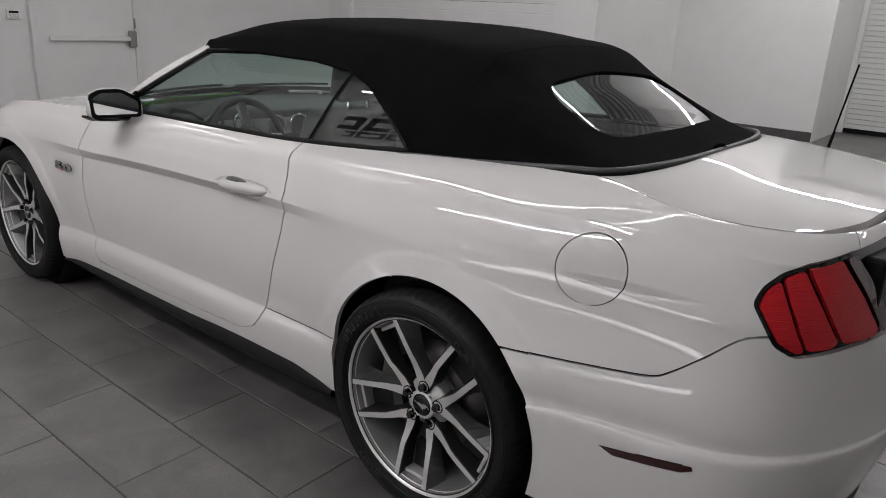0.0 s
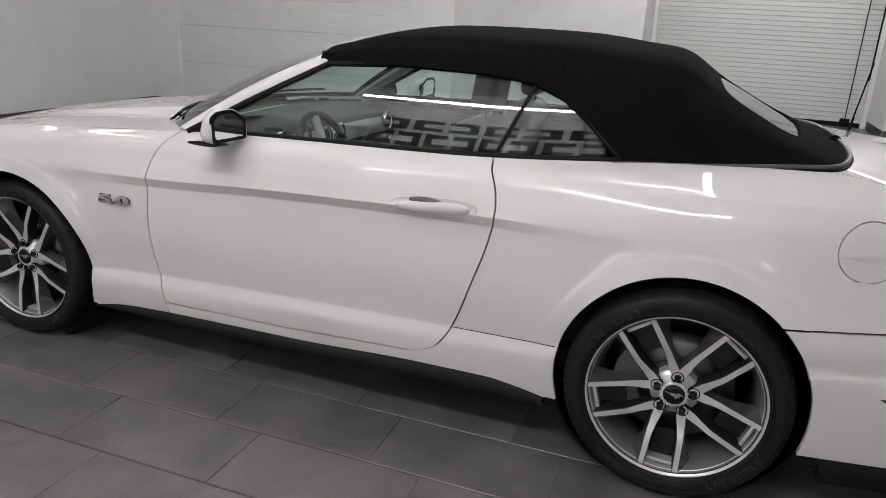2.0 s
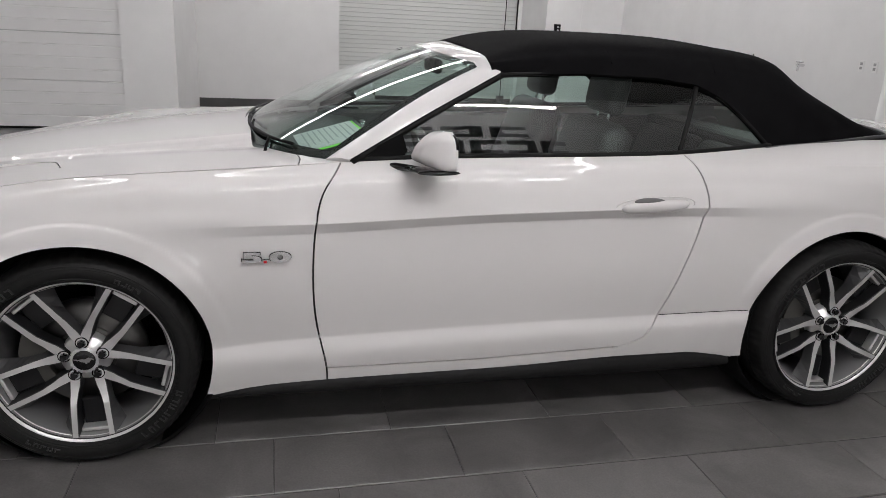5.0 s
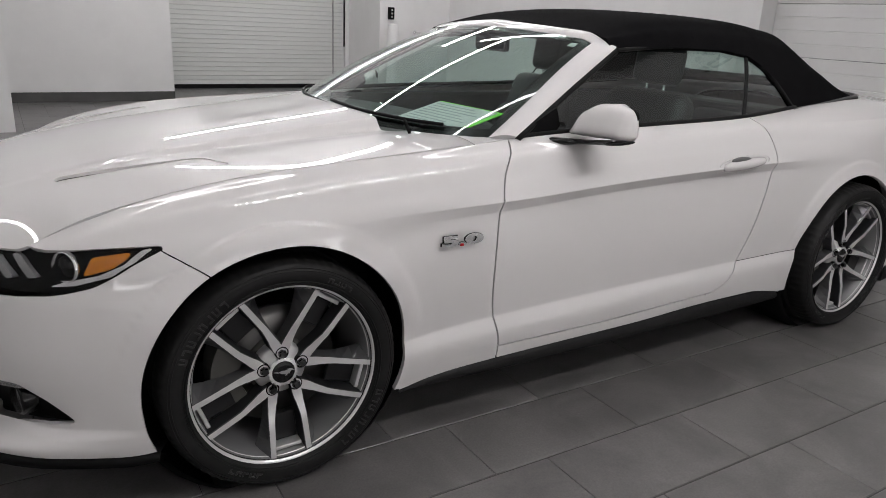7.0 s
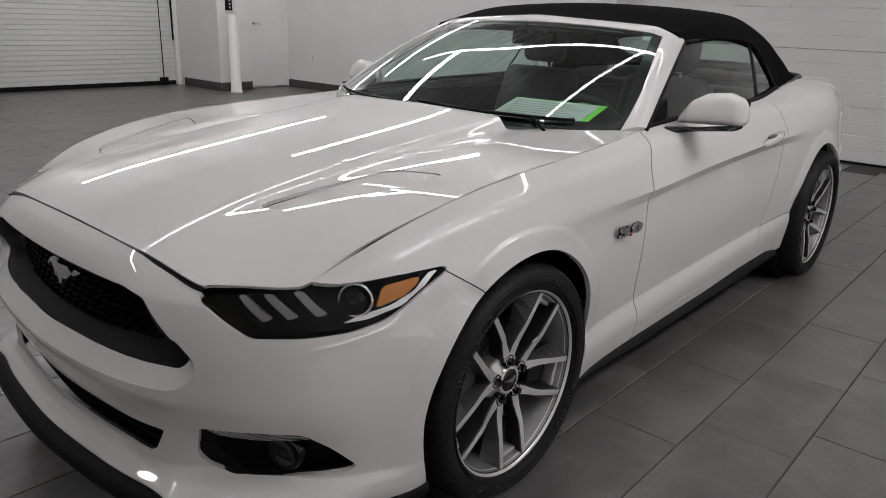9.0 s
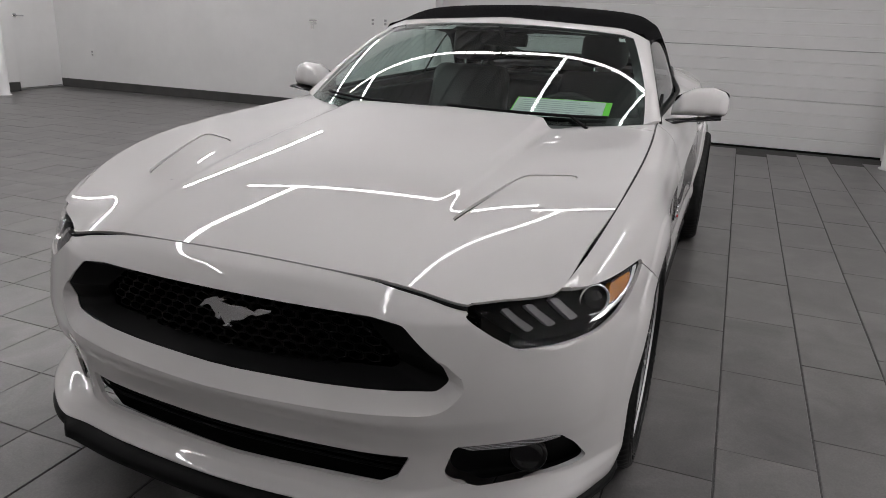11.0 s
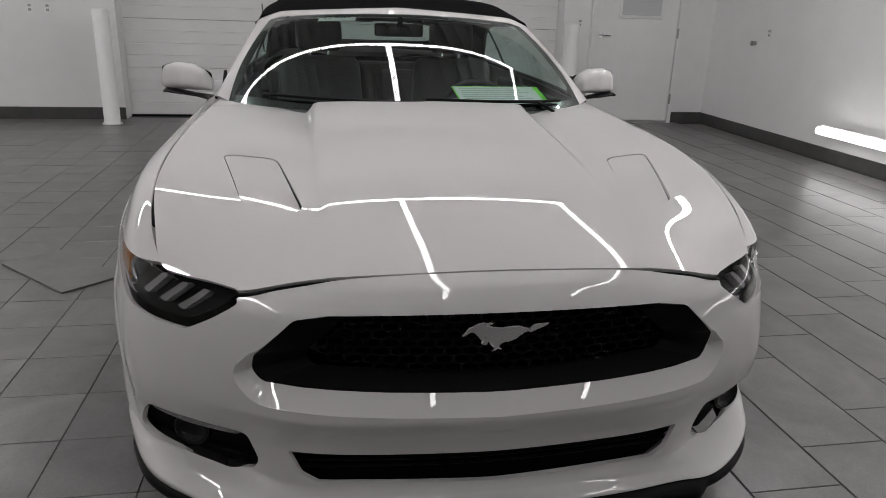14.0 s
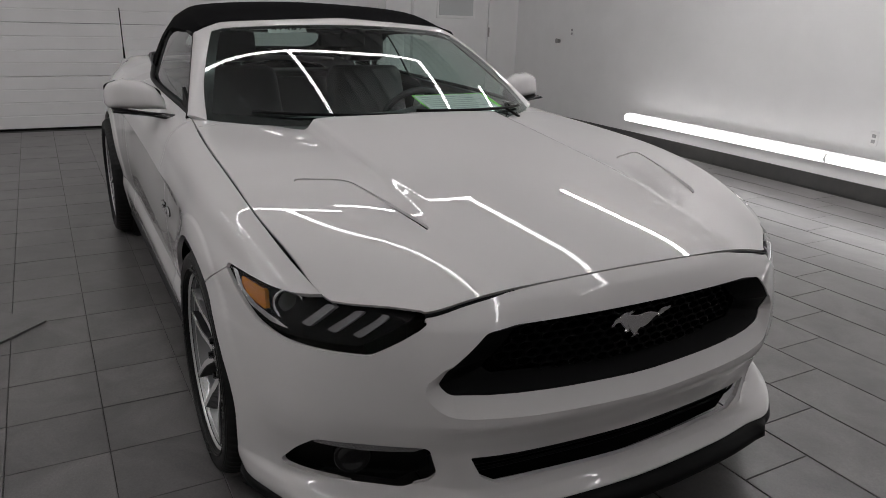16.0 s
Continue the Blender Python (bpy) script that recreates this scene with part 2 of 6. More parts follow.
def tube_along(points, r, mat, name, parent, seg=8, label="", flat=1.0, up=(0, 0, 1)):
    """A rounded strip swept along points; flat squeezes it across."""
    P = [Vector(p) for p in points]
    verts, faces = [], []
    for i, p in enumerate(P):
        d = (P[min(i + 1, len(P) - 1)] - P[max(i - 1, 0)]).normalized()
        s = d.cross(Vector(up))
        s = s.normalized() if s.length > 1e-4 else Vector((1, 0, 0))
        u = s.cross(d)
        for k in range(seg):
            a = 2 * math.pi * k / seg
            verts.append(p + s * (r * math.cos(a)) + u * (r * flat * math.sin(a)))
    for i in range(len(P) - 1):
        for k in range(seg):
            l = (k + 1) % seg
            faces.append((i * seg + k, i * seg + l, (i + 1) * seg + l, (i + 1) * seg + k))
    faces += [tuple(range(seg))[::-1], tuple(range((len(P) - 1) * seg, len(P) * seg))]
    return mesh_object(name, verts, faces, mat, parent, label)


def slab(outline, thick, mat, name, parent, place=None, label="", bevel=0.0):
    """A flat plate with the outline in its own x, z plane, thick along y."""
    bm = bmesh.new()
    vs = [bm.verts.new((x, 0, z)) for x, z in outline]
    f = bm.faces.new(vs)
    made = bmesh.ops.extrude_face_region(bm, geom=[f])
    bmesh.ops.translate(bm, verts=[v for v in made["geom"] if isinstance(v, bmesh.types.BMVert)], vec=(0, thick, 0))
    bmesh.ops.recalc_face_normals(bm, faces=bm.faces)
    if bevel:
        bmesh.ops.bevel(bm, geom=bm.edges[:], offset=bevel, segments=2, affect="EDGES")
    if place is not None:
        bm.transform(place)
    return part(name, bm, mat, parent, label)


def spline(xs, ys):
    """A natural cubic through the knots, straight beyond them."""
    xs, ys = np.array(xs, float), np.array(ys, float)
    if xs[0] > xs[-1]:
        xs, ys = xs[::-1], ys[::-1]
    n, h = len(xs), np.diff(xs)
    a, b = np.eye(n), np.zeros(n)
    for i in range(1, n - 1):
        a[i, i - 1 : i + 2] = h[i - 1], 2 * (h[i - 1] + h[i]), h[i]
        b[i] = 6 * ((ys[i + 1] - ys[i]) / h[i] - (ys[i] - ys[i - 1]) / h[i - 1])
    m = np.linalg.solve(a, b)

    def f(x):
        x = np.asarray(x, float)
        i = np.clip(np.searchsorted(xs, x) - 1, 0, n - 2)
        t, w = x - xs[i], h[i]
        c = (ys[i + 1] - ys[i]) / w - w * (2 * m[i] + m[i + 1]) / 6
        y = ys[i] + t * c + t * t * m[i] / 2 + t**3 * (m[i + 1] - m[i]) / (6 * w)
        s0 = (ys[1] - ys[0]) / h[0] - h[0] * m[1] / 6
        s1 = (ys[-1] - ys[-2]) / h[-1] + h[-1] * m[-2] / 6
        return np.where(x < xs[0], ys[0] + s0 * (x - xs[0]), np.where(x > xs[-1], ys[-1] + s1 * (x - xs[-1]), y))

    return f


def mono(xs, ys):
    """A cubic through the knots that never overshoots, straight beyond them."""
    xs, ys = np.array(xs, float), np.array(ys, float)
    h, d = np.diff(xs), np.diff(ys) / np.diff(xs)
    m = np.concatenate([d[:1], np.where(d[:-1] * d[1:] > 0, 2 * d[:-1] * d[1:] / (d[:-1] + d[1:] + 1e-12), 0), d[-1:]])

    def f(x):
        x = np.asarray(x, float)
        i = np.clip(np.searchsorted(xs, x) - 1, 0, len(xs) - 2)
        t = np.clip((x - xs[i]) / h[i], 0, 1)
        y = (2 * t**3 - 3 * t**2 + 1) * ys[i] + (t**3 - 2 * t**2 + t) * h[i] * m[i] + (3 * t**2 - 2 * t**3) * ys[i + 1] + (t**3 - t**2) * h[i] * m[i + 1]
        return y + np.where(x < xs[0], (x - xs[0]) * m[0], 0) + np.where(x > xs[-1], (x - xs[-1]) * m[-1], 0)

    return f


def through_points(P, v, h=None):
    """Cubics through rows of points P[..., k, :] at v in 0..k, with the slope of the neighbours; h: the nominal length of each stretch."""
    n = P.shape[-2]
    h = np.array([1.0] * (n - 1) if h is None else h)
    h = np.concatenate([h[:1], h, h[-1:]])
    i = np.clip(np.floor(v).astype(int), 0, n - 2)
    t = (v - i)[..., None]
    take = lambda k: np.take_along_axis(P, np.clip(k, 0, n - 1)[..., None, None] * np.ones((1, P.shape[-1]), int), -2)[..., 0, :]  # noqa: E731
    p0, p1, p2, p3 = take(i - 1), take(i), take(i + 1), take(i + 2)
    ha, hb, hc = h[i][..., None], h[i + 1][..., None], h[i + 2][..., None]
    m1 = ((p1 - p0) / ha * hb + (p2 - p1) / hb * ha) / (ha + hb) * hb
    m2 = ((p2 - p1) / hb * hc + (p3 - p2) / hc * hb) / (hb + hc) * hb
    m1 = np.where((i == 0)[..., None], p2 - p1, m1)
    m2 = np.where((i == n - 2)[..., None], p2 - p1, m2)
    return (2 * t**3 - 3 * t**2 + 1) * p1 + (t**3 - 2 * t**2 + t) * m1 + (3 * t**2 - 2 * t**3) * p2 + (t**3 - t**2) * m2


def inside_poly(px, pz, poly, closed=True):
    """Signed distance to a polygon: below nought inside."""
    poly = np.array(poly, float)
    d = np.full(px.shape, 1e9)
    odd = np.zeros(px.shape, bool)
    for (ax, az), (bx, bz) in zip(poly, np.roll(poly, -1, 0)):
        ex, ez = bx - ax, bz - az
        t = np.clip(((px - ax) * ex + (pz - az) * ez) / (ex * ex + ez * ez + 1e-12), 0, 1)
        d = np.minimum(d, np.hypot(px - ax - t * ex, pz - az - t * ez))
        cross = ((az > pz) != (bz > pz)) & (px < (bx - ax) * (pz - az) / (bz - az + 1e-12) + ax)
        odd ^= cross
    return np.where(odd, -d, d)


def rounded(poly, r, n=5):
    """The polygon with its corners cut round."""
    out, P = [], [Vector(p) for p in poly]
    for i, p in enumerate(P):
        a, b = P[i - 1] - p, P[(i + 1) % len(P)] - p
        k = min(r, a.length * 0.45, b.length * 0.45)
        s, e = p + a.normalized() * k, p + b.normalized() * k
        for j in range(n + 1):
            t = j / n
            out.append(tuple(s * (1 - t) ** 2 + p * 2 * t * (1 - t) + e * t * t))
    return out


def sheet(name, f, us, vs, keeps, mat, parent, label="", rim=0.015, flip=False, mirror=False, offset=0.0, out=None):
    """The surface f(u, v) where every keep(P, u, v) is above nought: cells across an edge are drawn onto it; a rim runs inward."""
    U, V = np.meshgrid(np.array(us, float), np.array(vs, float), indexing="ij")
    worth = (lambda u, v: np.min([k(f(u, v), u, v) for k in keeps], 0)) if keeps else (lambda u, v: np.ones_like(u))
    s = worth(U, V)
    good = s > 0
    cell = good[:-1, :-1] | good[1:, :-1] | good[:-1, 1:] | good[1:, 1:]
    used = np.zeros_like(good)
    for a, b in ((0, 0), (1, 0), (0, 1), (1, 1)):
        used[a : a + cell.shape[0], b : b + cell.shape[1]] |= cell
    move = used & ~good
    u, v = U[move], V[move]
    du, dv = (us[-1] - us[0]) / len(us), (vs[-1] - vs[0]) / len(vs)
    for _ in range(9):
        if not len(u):
            break
        w = worth(u, v)
        gu = (worth(u + du * 0.05, v) - worth(u - du * 0.05, v)) / 0.1
        gv = (worth(u, v + dv * 0.05) - worth(u, v - dv * 0.05)) / 0.1
        k = -w / (gu * gu + gv * gv + 1e-12)
        su, sv = np.clip(k * gu, -0.7, 0.7), np.clip(k * gv, -0.7, 0.7)
        u, v = u + su * du, v + sv * dv
    U[move], V[move] = u, v
    P = f(U, V)
    if mirror:
        P = P * np.array([1, -1, 1.0])
    if mirror != flip:
        order = lambda a, b, c, d: (d, c, b, a)  # noqa: E731
    else:
        order = lambda a, b, c, d: (a, b, c, d)  # noqa: E731
    index = -np.ones(good.shape, int)
    index[used] = np.arange(used.sum())
    verts = P[used]
    ii, jj = np.nonzero(cell)
    quads = [order(index[i, j], index[i + 1, j], index[i + 1, j + 1], index[i, j + 1]) for i, j in zip(ii, jj)]
    q = np.array(quads)
    if out is not None:
        fn = np.cross(verts[q[:, 2]] - verts[q[:, 0]], verts[q[:, 3]] - verts[q[:, 1]]).sum(0)
        if fn @ (np.array(out) * ((1, -1, 1) if mirror else (1, 1, 1))) < 0:
            q = q[:, ::-1]
    nrm = np.zeros_like(verts)
    fn = np.cross(verts[q[:, 2]] - verts[q[:, 0]], verts[q[:, 3]] - verts[q[:, 1]])
    for k in range(4):
        np.add.at(nrm, q[:, k], fn)
    nrm /= np.linalg.norm(nrm, axis=1, keepdims=True) + 1e-12
    if offset:
        verts = verts + nrm * offset
    verts = list(verts)
    faces = list(map(tuple, q))
    if rim:
        count = {}
        for face in faces:
            for a, b in zip(face, face[1:] + face[:1]):
                count[(min(a, b), max(a, b))] = count.get((min(a, b), max(a, b)), 0) + 1
        top, low = {}, {}

        def copies(i):
            if i not in top:
                top[i] = len(verts)
                verts.append(verts[i])
                low[i] = len(verts)
                verts.append(verts[i] - nrm[i] * rim)
            return top[i], low[i]

        for face in list(faces):
            for a, b in zip(face, face[1:] + face[:1]):
                if count[(min(a, b), max(a, b))] == 1:
                    (ta, la), (tb, lb) = copies(a), copies(b)
                    faces.append((tb, ta, la, lb))
    return mesh_object(name, verts, faces, mat, parent, label)


def text_mesh(text, size, depth, mat, name, parent, place, label="", bold=0.0):
    cu = bpy.data.curves.new(name, "FONT")
    cu.body, cu.size, cu.extrude, cu.align_x, cu.align_y, cu.offset = text, size, depth, "CENTER", "CENTER", bold
    tmp = new(name, cu)
    me = bpy.data.meshes.new_from_object(tmp.evaluated_get(bpy.context.evaluated_depsgraph_get()))
    bpy.data.objects.remove(tmp)
    me.transform(place)
    me.materials.append(mat)
    ob = new(name, me)
    ob.parent = parent
    if label:
        ob["label"] = label
    return ob


def thing(name, label, category, group="", at=(0, 0, 0)):
    ob = tagged(new(name), label, category, group)
    ob.location = at
    return ob

# ---- the room ----
X0, X1, YL, YN, YF, HIGH = -5.2, 6.7, 4.61, -6.0, -9.05, 5.2


def wall(name, lo, hi, mat=None):
    return tagged(part(name, block(lo, hi), mat or WALLPAINT, None), kind="structure")


def structure(ob, label=""):
    return tagged(ob, label, kind="structure")


# floor bed; the tiles lie on it at the end of the file
floor = structure(part("floor", block((X0 - 0.6, YF - 1.8, -0.12), (X1 + 0.2, YL + 0.2, -0.004)), GROUT, None), "slate grey rectangular porcelain tiles with dark grout")

wall("wall_west", (X0 - 0.3, YL, 0), (X1 + 0.2, YL + 0.2, HIGH))
# rear wall with the opening of the wide garage door
GY0, GY1, GTOP = -2.55, 2.62, 3.3
wall("wall_south", (X0 - 0.3, GY1, 0), (X0, YL, HIGH))
wall("wall_south_end", (X0 - 0.3, YF - 0.2, 0), (X0, GY0, HIGH))
wall("wall_south_top", (X0 - 0.3, GY0, GTOP), (X0, GY1, HIGH))
wall("wall_north", (X1, YN - 0.2, 0), (X1 + 0.2, YL + 0.2, HIGH))
# east side: a nearer stretch with a sectional door, a recess with a roller door
DX0, DX1 = 2.45, 6.2
wall("wall_east_post", (1.86, YF, 0), (DX0, YN, HIGH))
wall("wall_east_corner", (DX1, YN - 0.2, 0), (X1 + 0.2, YN, HIGH))
wall("wall_east_top", (DX0, YN - 0.2, 3.2), (DX1, YN, HIGH))
wall("wall_east_far", (-0.25, YF - 1.6, 0), (1.86, YF + 0.5, HIGH))
wall("wall_east_return", (X0 - 0.3, YF - 0.25, 0), (-4.35, YF, HIGH))
wall("wall_east_pillar", (-4.35, YF - 1.6, 0), (-3.75, YF + 0.15, HIGH))
wall("wall_east_over", (-3.75, YF - 1.6, 3.25), (-0.25, YF, HIGH))
wall("wall_east_back", (-4.0, YF - 1.75, 0), (0.0, YF - 1.31, HIGH))

# ribbed steel deck over purlins
bm = block((X0 - 0.6, YF - 1.8, HIGH), (X1 + 0.2, YL + 0.2, HIGH + 0.1))
k = YF - 1.6
while k < YL:
    block((X0 - 0.3, k, HIGH - 0.11), (X1, k + 0.12, HIGH), bm=bm)
    k += 0.3
structure(part("ceiling", bm, ROOFDECK, None), "grey ribbed steel roof deck")


def base(name, lo, hi):
    return structure(part(name, block(lo, hi, 0.003), BASEB, None), "dark grey tile skirting along the wall")


BH, BT = 0.135, 0.014
base("baseboard", (X0 + BT, YL - BT, 0), (X1, YL, BH))
base("baseboard", (X0, 4.17, 0), (X0 + BT, YL, BH))
base("baseboard", (X0, GY1 + 0.02, 0), (X0 + BT, 2.96, BH))
base("baseboard", (X0, -9.0, 0), (X0 + BT, GY0, BH))
base("baseboard", (-0.25, YF + 0.5, 0), (1.86, YF + 0.5 + BT, BH))
base("baseboard", (-4.35, YF + 0.15, 0), (-3.75, YF + 0.15 + BT, BH))
base("baseboard", (-3.75, YF - 1.0, 0), (-3.75 + BT, YF + 0.15, BH))
base("baseboard", (-5.2, YF, 0), (-4.95, YF + BT, BH))


def sectional_door(name, axis, at, a, b, top, rows, label, lines=4):
    """A white overhead door: rows of panels with pressed lines, a dark sweep below."""
    root = structure(new(name), label)
    h = top / rows
    for r in range(rows):
        bm = bmesh.new()
        step = h / lines
        for i in range(lines):
            z0, z1 = 0.02 + r * h + i * step + 0.004, 0.02 + r * h + (i + 1) * step - 0.004
            if axis == "x":
                block((at - 0.04, a, z0), (at, b, z1), 0.004, 1, bm)
            else:
                block((a, at - 0.04, z0), (b, at, z1), 0.004, 1, bm)
        if axis == "x":
            block((at - 0.045, a, 0.02 + r * h + 0.002), (at - 0.006, b, 0.02 + (r + 1) * h - 0.002), bm=bm)
        else:
            block((a, at - 0.045, 0.02 + r * h + 0.002), (b, at - 0.006, 0.02 + (r + 1) * h - 0.002), bm=bm)
        part("panel", bm, PANEL, root)
    if axis == "x":
        part("bottom_seal", block((at - 0.05, a, 0), (at - 0.003, b, 0.024)), SEAL, root, "black rubber bottom seal")
    else:
        part("bottom_seal", block((a, at - 0.05, 0), (b, at - 0.003, 0.03)), SEAL, root, "black rubber bottom seal")
    return root


garage = sectional_door("garage_door_1", "x", -5.44, GY0, GY1, 3.28, 6, "white sectional overhead garage door with ribbed panels")
for y in (-0.95, 0.35):
    part("window", block((-5.445, y - 0.3, 1.52), (-5.432, y + 0.3, 1.9), 0.01), WALLPAINT, garage)
sectional_door("garage_door_2", "y", YN - 0.08, DX0, DX1, 3.2, 6, "white sectional overhead door, closed")

# grey slatted roller door in the recess
roller = structure(new("roller_door"), "pale grey slatted steel roller door, closed")
SLATS = material("pale grey slat", (0.66, 0.67, 0.65), 0.45)
for i in range(42):
    bm = bmesh.new()
    z = 0.07 + i * 0.076
    block((-3.72, YF - 1.250, z), (-0.28, YF - 1.210, z + 0.070), 0.006, 2, bm)
    part("slat", bm, SLATS, roller)
part("slat_backing", block((-3.74, YF - 1.300, 0.06), (-0.26, YF - 1.235, 3.25)), material("slat groove", (0.5, 0.5, 0.5), 0.6), roller)
part("bottom_bar", block((-3.72, YF - 1.270, 0.0), (-0.28, YF - 1.200, 0.07), 0.005), SEAL, roller, "black rubber bottom bar")
part("guide", block((-3.75, YF - 1.250, 0), (-3.68, YF - 1.130, 3.25), 0.004), PANEL, roller)
part("guide", block((-0.32, YF - 1.250, 0), (-0.25, YF - 1.130, 3.25), 0.004), PANEL, roller)
part("pull_cord", rod((-3.45, YF - 1.180, 0.1), (-3.45, YF - 1.180, 3.2), 0.008, 8), SEAL, roller)
part("lock_bar", block((-3.70, YF - 1.190, 0.75), (-3.66, YF - 1.160, 3.0), 0.004), SEAL, roller, "black vertical lock bar")
part("cord_lock", block((-3.52, YF - 1.210, 0.03), (-3.38, YF - 1.150, 0.13), 0.006), SEAL, roller)


def bollard(x, y, h=1.22, r=0.085):
    root = thing("bollard", "white painted steel bollard standing on the tiled floor", "bollard", "bollards by the doors", (x, y, 0))
    lathe([(0.0, 0), (r + 0.02, 0), (r + 0.02, 0.012), (r, 0.02), (r, h - 0.03), (r - 0.02, h - 0.008), (0, h)], 32, PANEL, "post", root).matrix_local = pose(0, 0, 0, 90)
    return root


post = bollard(-4.86, 2.62)
for x, y in ((-4.86, -2.62), (-3.86, YF + 0.42)):
    copy_thing(post, Matrix.Translation((x, y, 0)))


def hinged_door(name, place, width, label, lever=True, window=True, bar=False, hinge=1):
    """A steel door in its frame, in its own x, z plane, facing -y."""
    root = structure(new(name), label)
    root.matrix_world = place
    h = 2.08
    for a, b in ((-0.05, 0.0), (width, width + 0.05)):
        part("jamb", block((a, -0.035, 0), (b, 0.05, h + 0.05), 0.004), PANEL, root)
    part("head", block((0, -0.035, h), (width, 0.05, h + 0.05), 0.004), PANEL, root)
    part("threshold", block((0, -0.03, 0), (width, 0.05, 0.02), 0.003), SILVER, root, "aluminium threshold")
    part("leaf", block((0.004, -0.012, 0.03), (width - 0.004, 0.035, h - 0.004), 0.003), PANEL, root)
    if window:
        part("glazing_frame", block((width * 0.27, -0.024, 1.28), (width * 0.8, -0.012, 1.98), 0.006), PANEL, root)
        part("glazing", block((width * 0.30, -0.028, 1.32), (width * 0.77, -0.022, 1.94), 0.002), material("frosted pane", (0.5, 0.52, 0.52), 0.25), root, "frosted grey glass pane")
    hx = width + 0.0 if hinge > 0 else 0.0
    for z in (0.31, 1.12, 1.85):
        part("hinge", rod((hx, -0.045, z - 0.06), (hx, -0.045, z + 0.06), 0.012, 10), STEEL, root)
    lx = 0.07 if hinge > 0 else width - 0.07
    if lever:
        s = 1 if hinge > 0 else -1
        bm = rod((lx, -0.012, 1.08), (lx, -0.03, 1.08), 0.032, 20)
        rod((lx, -0.03, 1.08), (lx, -0.065, 1.08), 0.011, 12, bm=bm)
        rod((lx - 0.006 * s, -0.06, 1.08), (lx + 0.115 * s, -0.06, 1.075), 0.010, 12, bm=bm)
        part("lever_handle", bm, CHROME, root, "satin chrome lever handle")
    if bar:
        bm = block((0.12, -0.085, 0.90), (width - 0.02, -0.05, 0.955), 0.012)
        part("push_bar", bm, PANEL, root, "white panic bar")
        part("latch_box", block((width - 0.10, -0.09, 0.82), (width + 0.0, -0.03, 1.03), 0.02), STEEL, root)
    return root


hinged_door("door_1", pose(X0 + 0.035, 3.02, 0, 0, 0, 90), 1.08, "white steel door with a frosted window and lever handle", hinge=1)
hinged_door("door_2", pose(-4.42, YF + 0.035, 0, 0, 0, 180), 0.9, "white steel door, closed", window=False, hinge=1)
hinged_door("door_3", pose(X1 - 0.035, -1.42, 0, 0, 0, -90), 1.2, "white steel exit door with a panic bar", lever=False, window=False, bar=True)


def plate(place, rows=2, kind="outlet_plate", label="white plastic socket plate on the wall"):
    root = thing(kind, label, "socket plate", "socket plates")
    root.matrix_world = place
    part("cover", block((-0.036, -0.006, -0.058), (0.036, 0, 0.058), 0.004), WALLPAINT, root)
    for z in (-0.022, 0.022)[:rows]:
        part("socket", block((-0.016, -0.009, z - 0.014), (0.016, -0.005, z + 0.014), 0.004), material("socket grey", (0.35, 0.35, 0.35), 0.4), root)
    return root


plate(pose(X0, 2.83, 1.21, 0, 0, 90))
plate(pose(X0, -3.24, 1.20, 0, 0, 90))
plate(pose(X0, -3.42, 1.20, 0, 0, 90))
plate(pose(-3.98, YL, 1.18, 0, 0, 0))
plate(pose(0.02, YL, 0.515, 0, 0, 0))
plate(pose(-3.98, YF + 0.15, 1.36, 0, 0, 180))
plate(pose(X0, -8.3, 0.55, 0, 0, 90))
tap = thing("wall_tap", "small chrome hose tap on the wall", "tap", at=(X0, -4.28, 1.15))
bm = rod((0, 0, 0), (0.09, 0, 0), 0.016, 12)
rod((0.07, 0, 0.0), (0.075, 0, -0.07), 0.014, 12, bm=bm)
part("spout", bm, CHROME, tap)
part("cross_handle", block((0.05, -0.06, 0.028), (0.07, 0.06, 0.045), 0.006, bm=rod((0.06, 0, 0), (0.06, 0, 0.04), 0.008, 10)), CHROME, tap)
knob = thing("door_stop", "dark rubber door stop knob on the wall", "door stop", at=(-4.22, YL, 1.06))
part("rubber_knob", rod((0, 0, 0), (0, -0.05, 0), 0.022, 20, 0.03), STEEL, knob)
box = thing("control_box", "black roller door control box on the wall", "control box", at=(-3.95, YF + 0.15, 1.38))
part("housing", block((-0.05, 0, -0.1), (0.05, 0.06, 0.1), 0.006), BLACK, box)
for z in (-0.055, 0.0, 0.055):
    part("button", rod((0, 0.058, z), (0, 0.068, z), 0.016, 16), SILVER, box)
pad = thing("alarm_keypad", "white alarm keypad on the wall", "keypad", at=(X1, -1.215, 1.185))
part("housing", block((-0.03, -0.075, -0.055), (0, 0.075, 0.055), 0.008), PANEL, pad)
part("display", block((-0.033, -0.05, 0.012), (-0.029, 0.05, 0.036), 0.001), GLOSSBLACK, pad)
for r in range(3):
    for c in range(4):
        part("key", block((-0.034, -0.05 + c * 0.027, -0.042 + r * 0.016), (-0.029, -0.032 + c * 0.027, -0.032 + r * 0.016), 0.001), SILVER, pad)


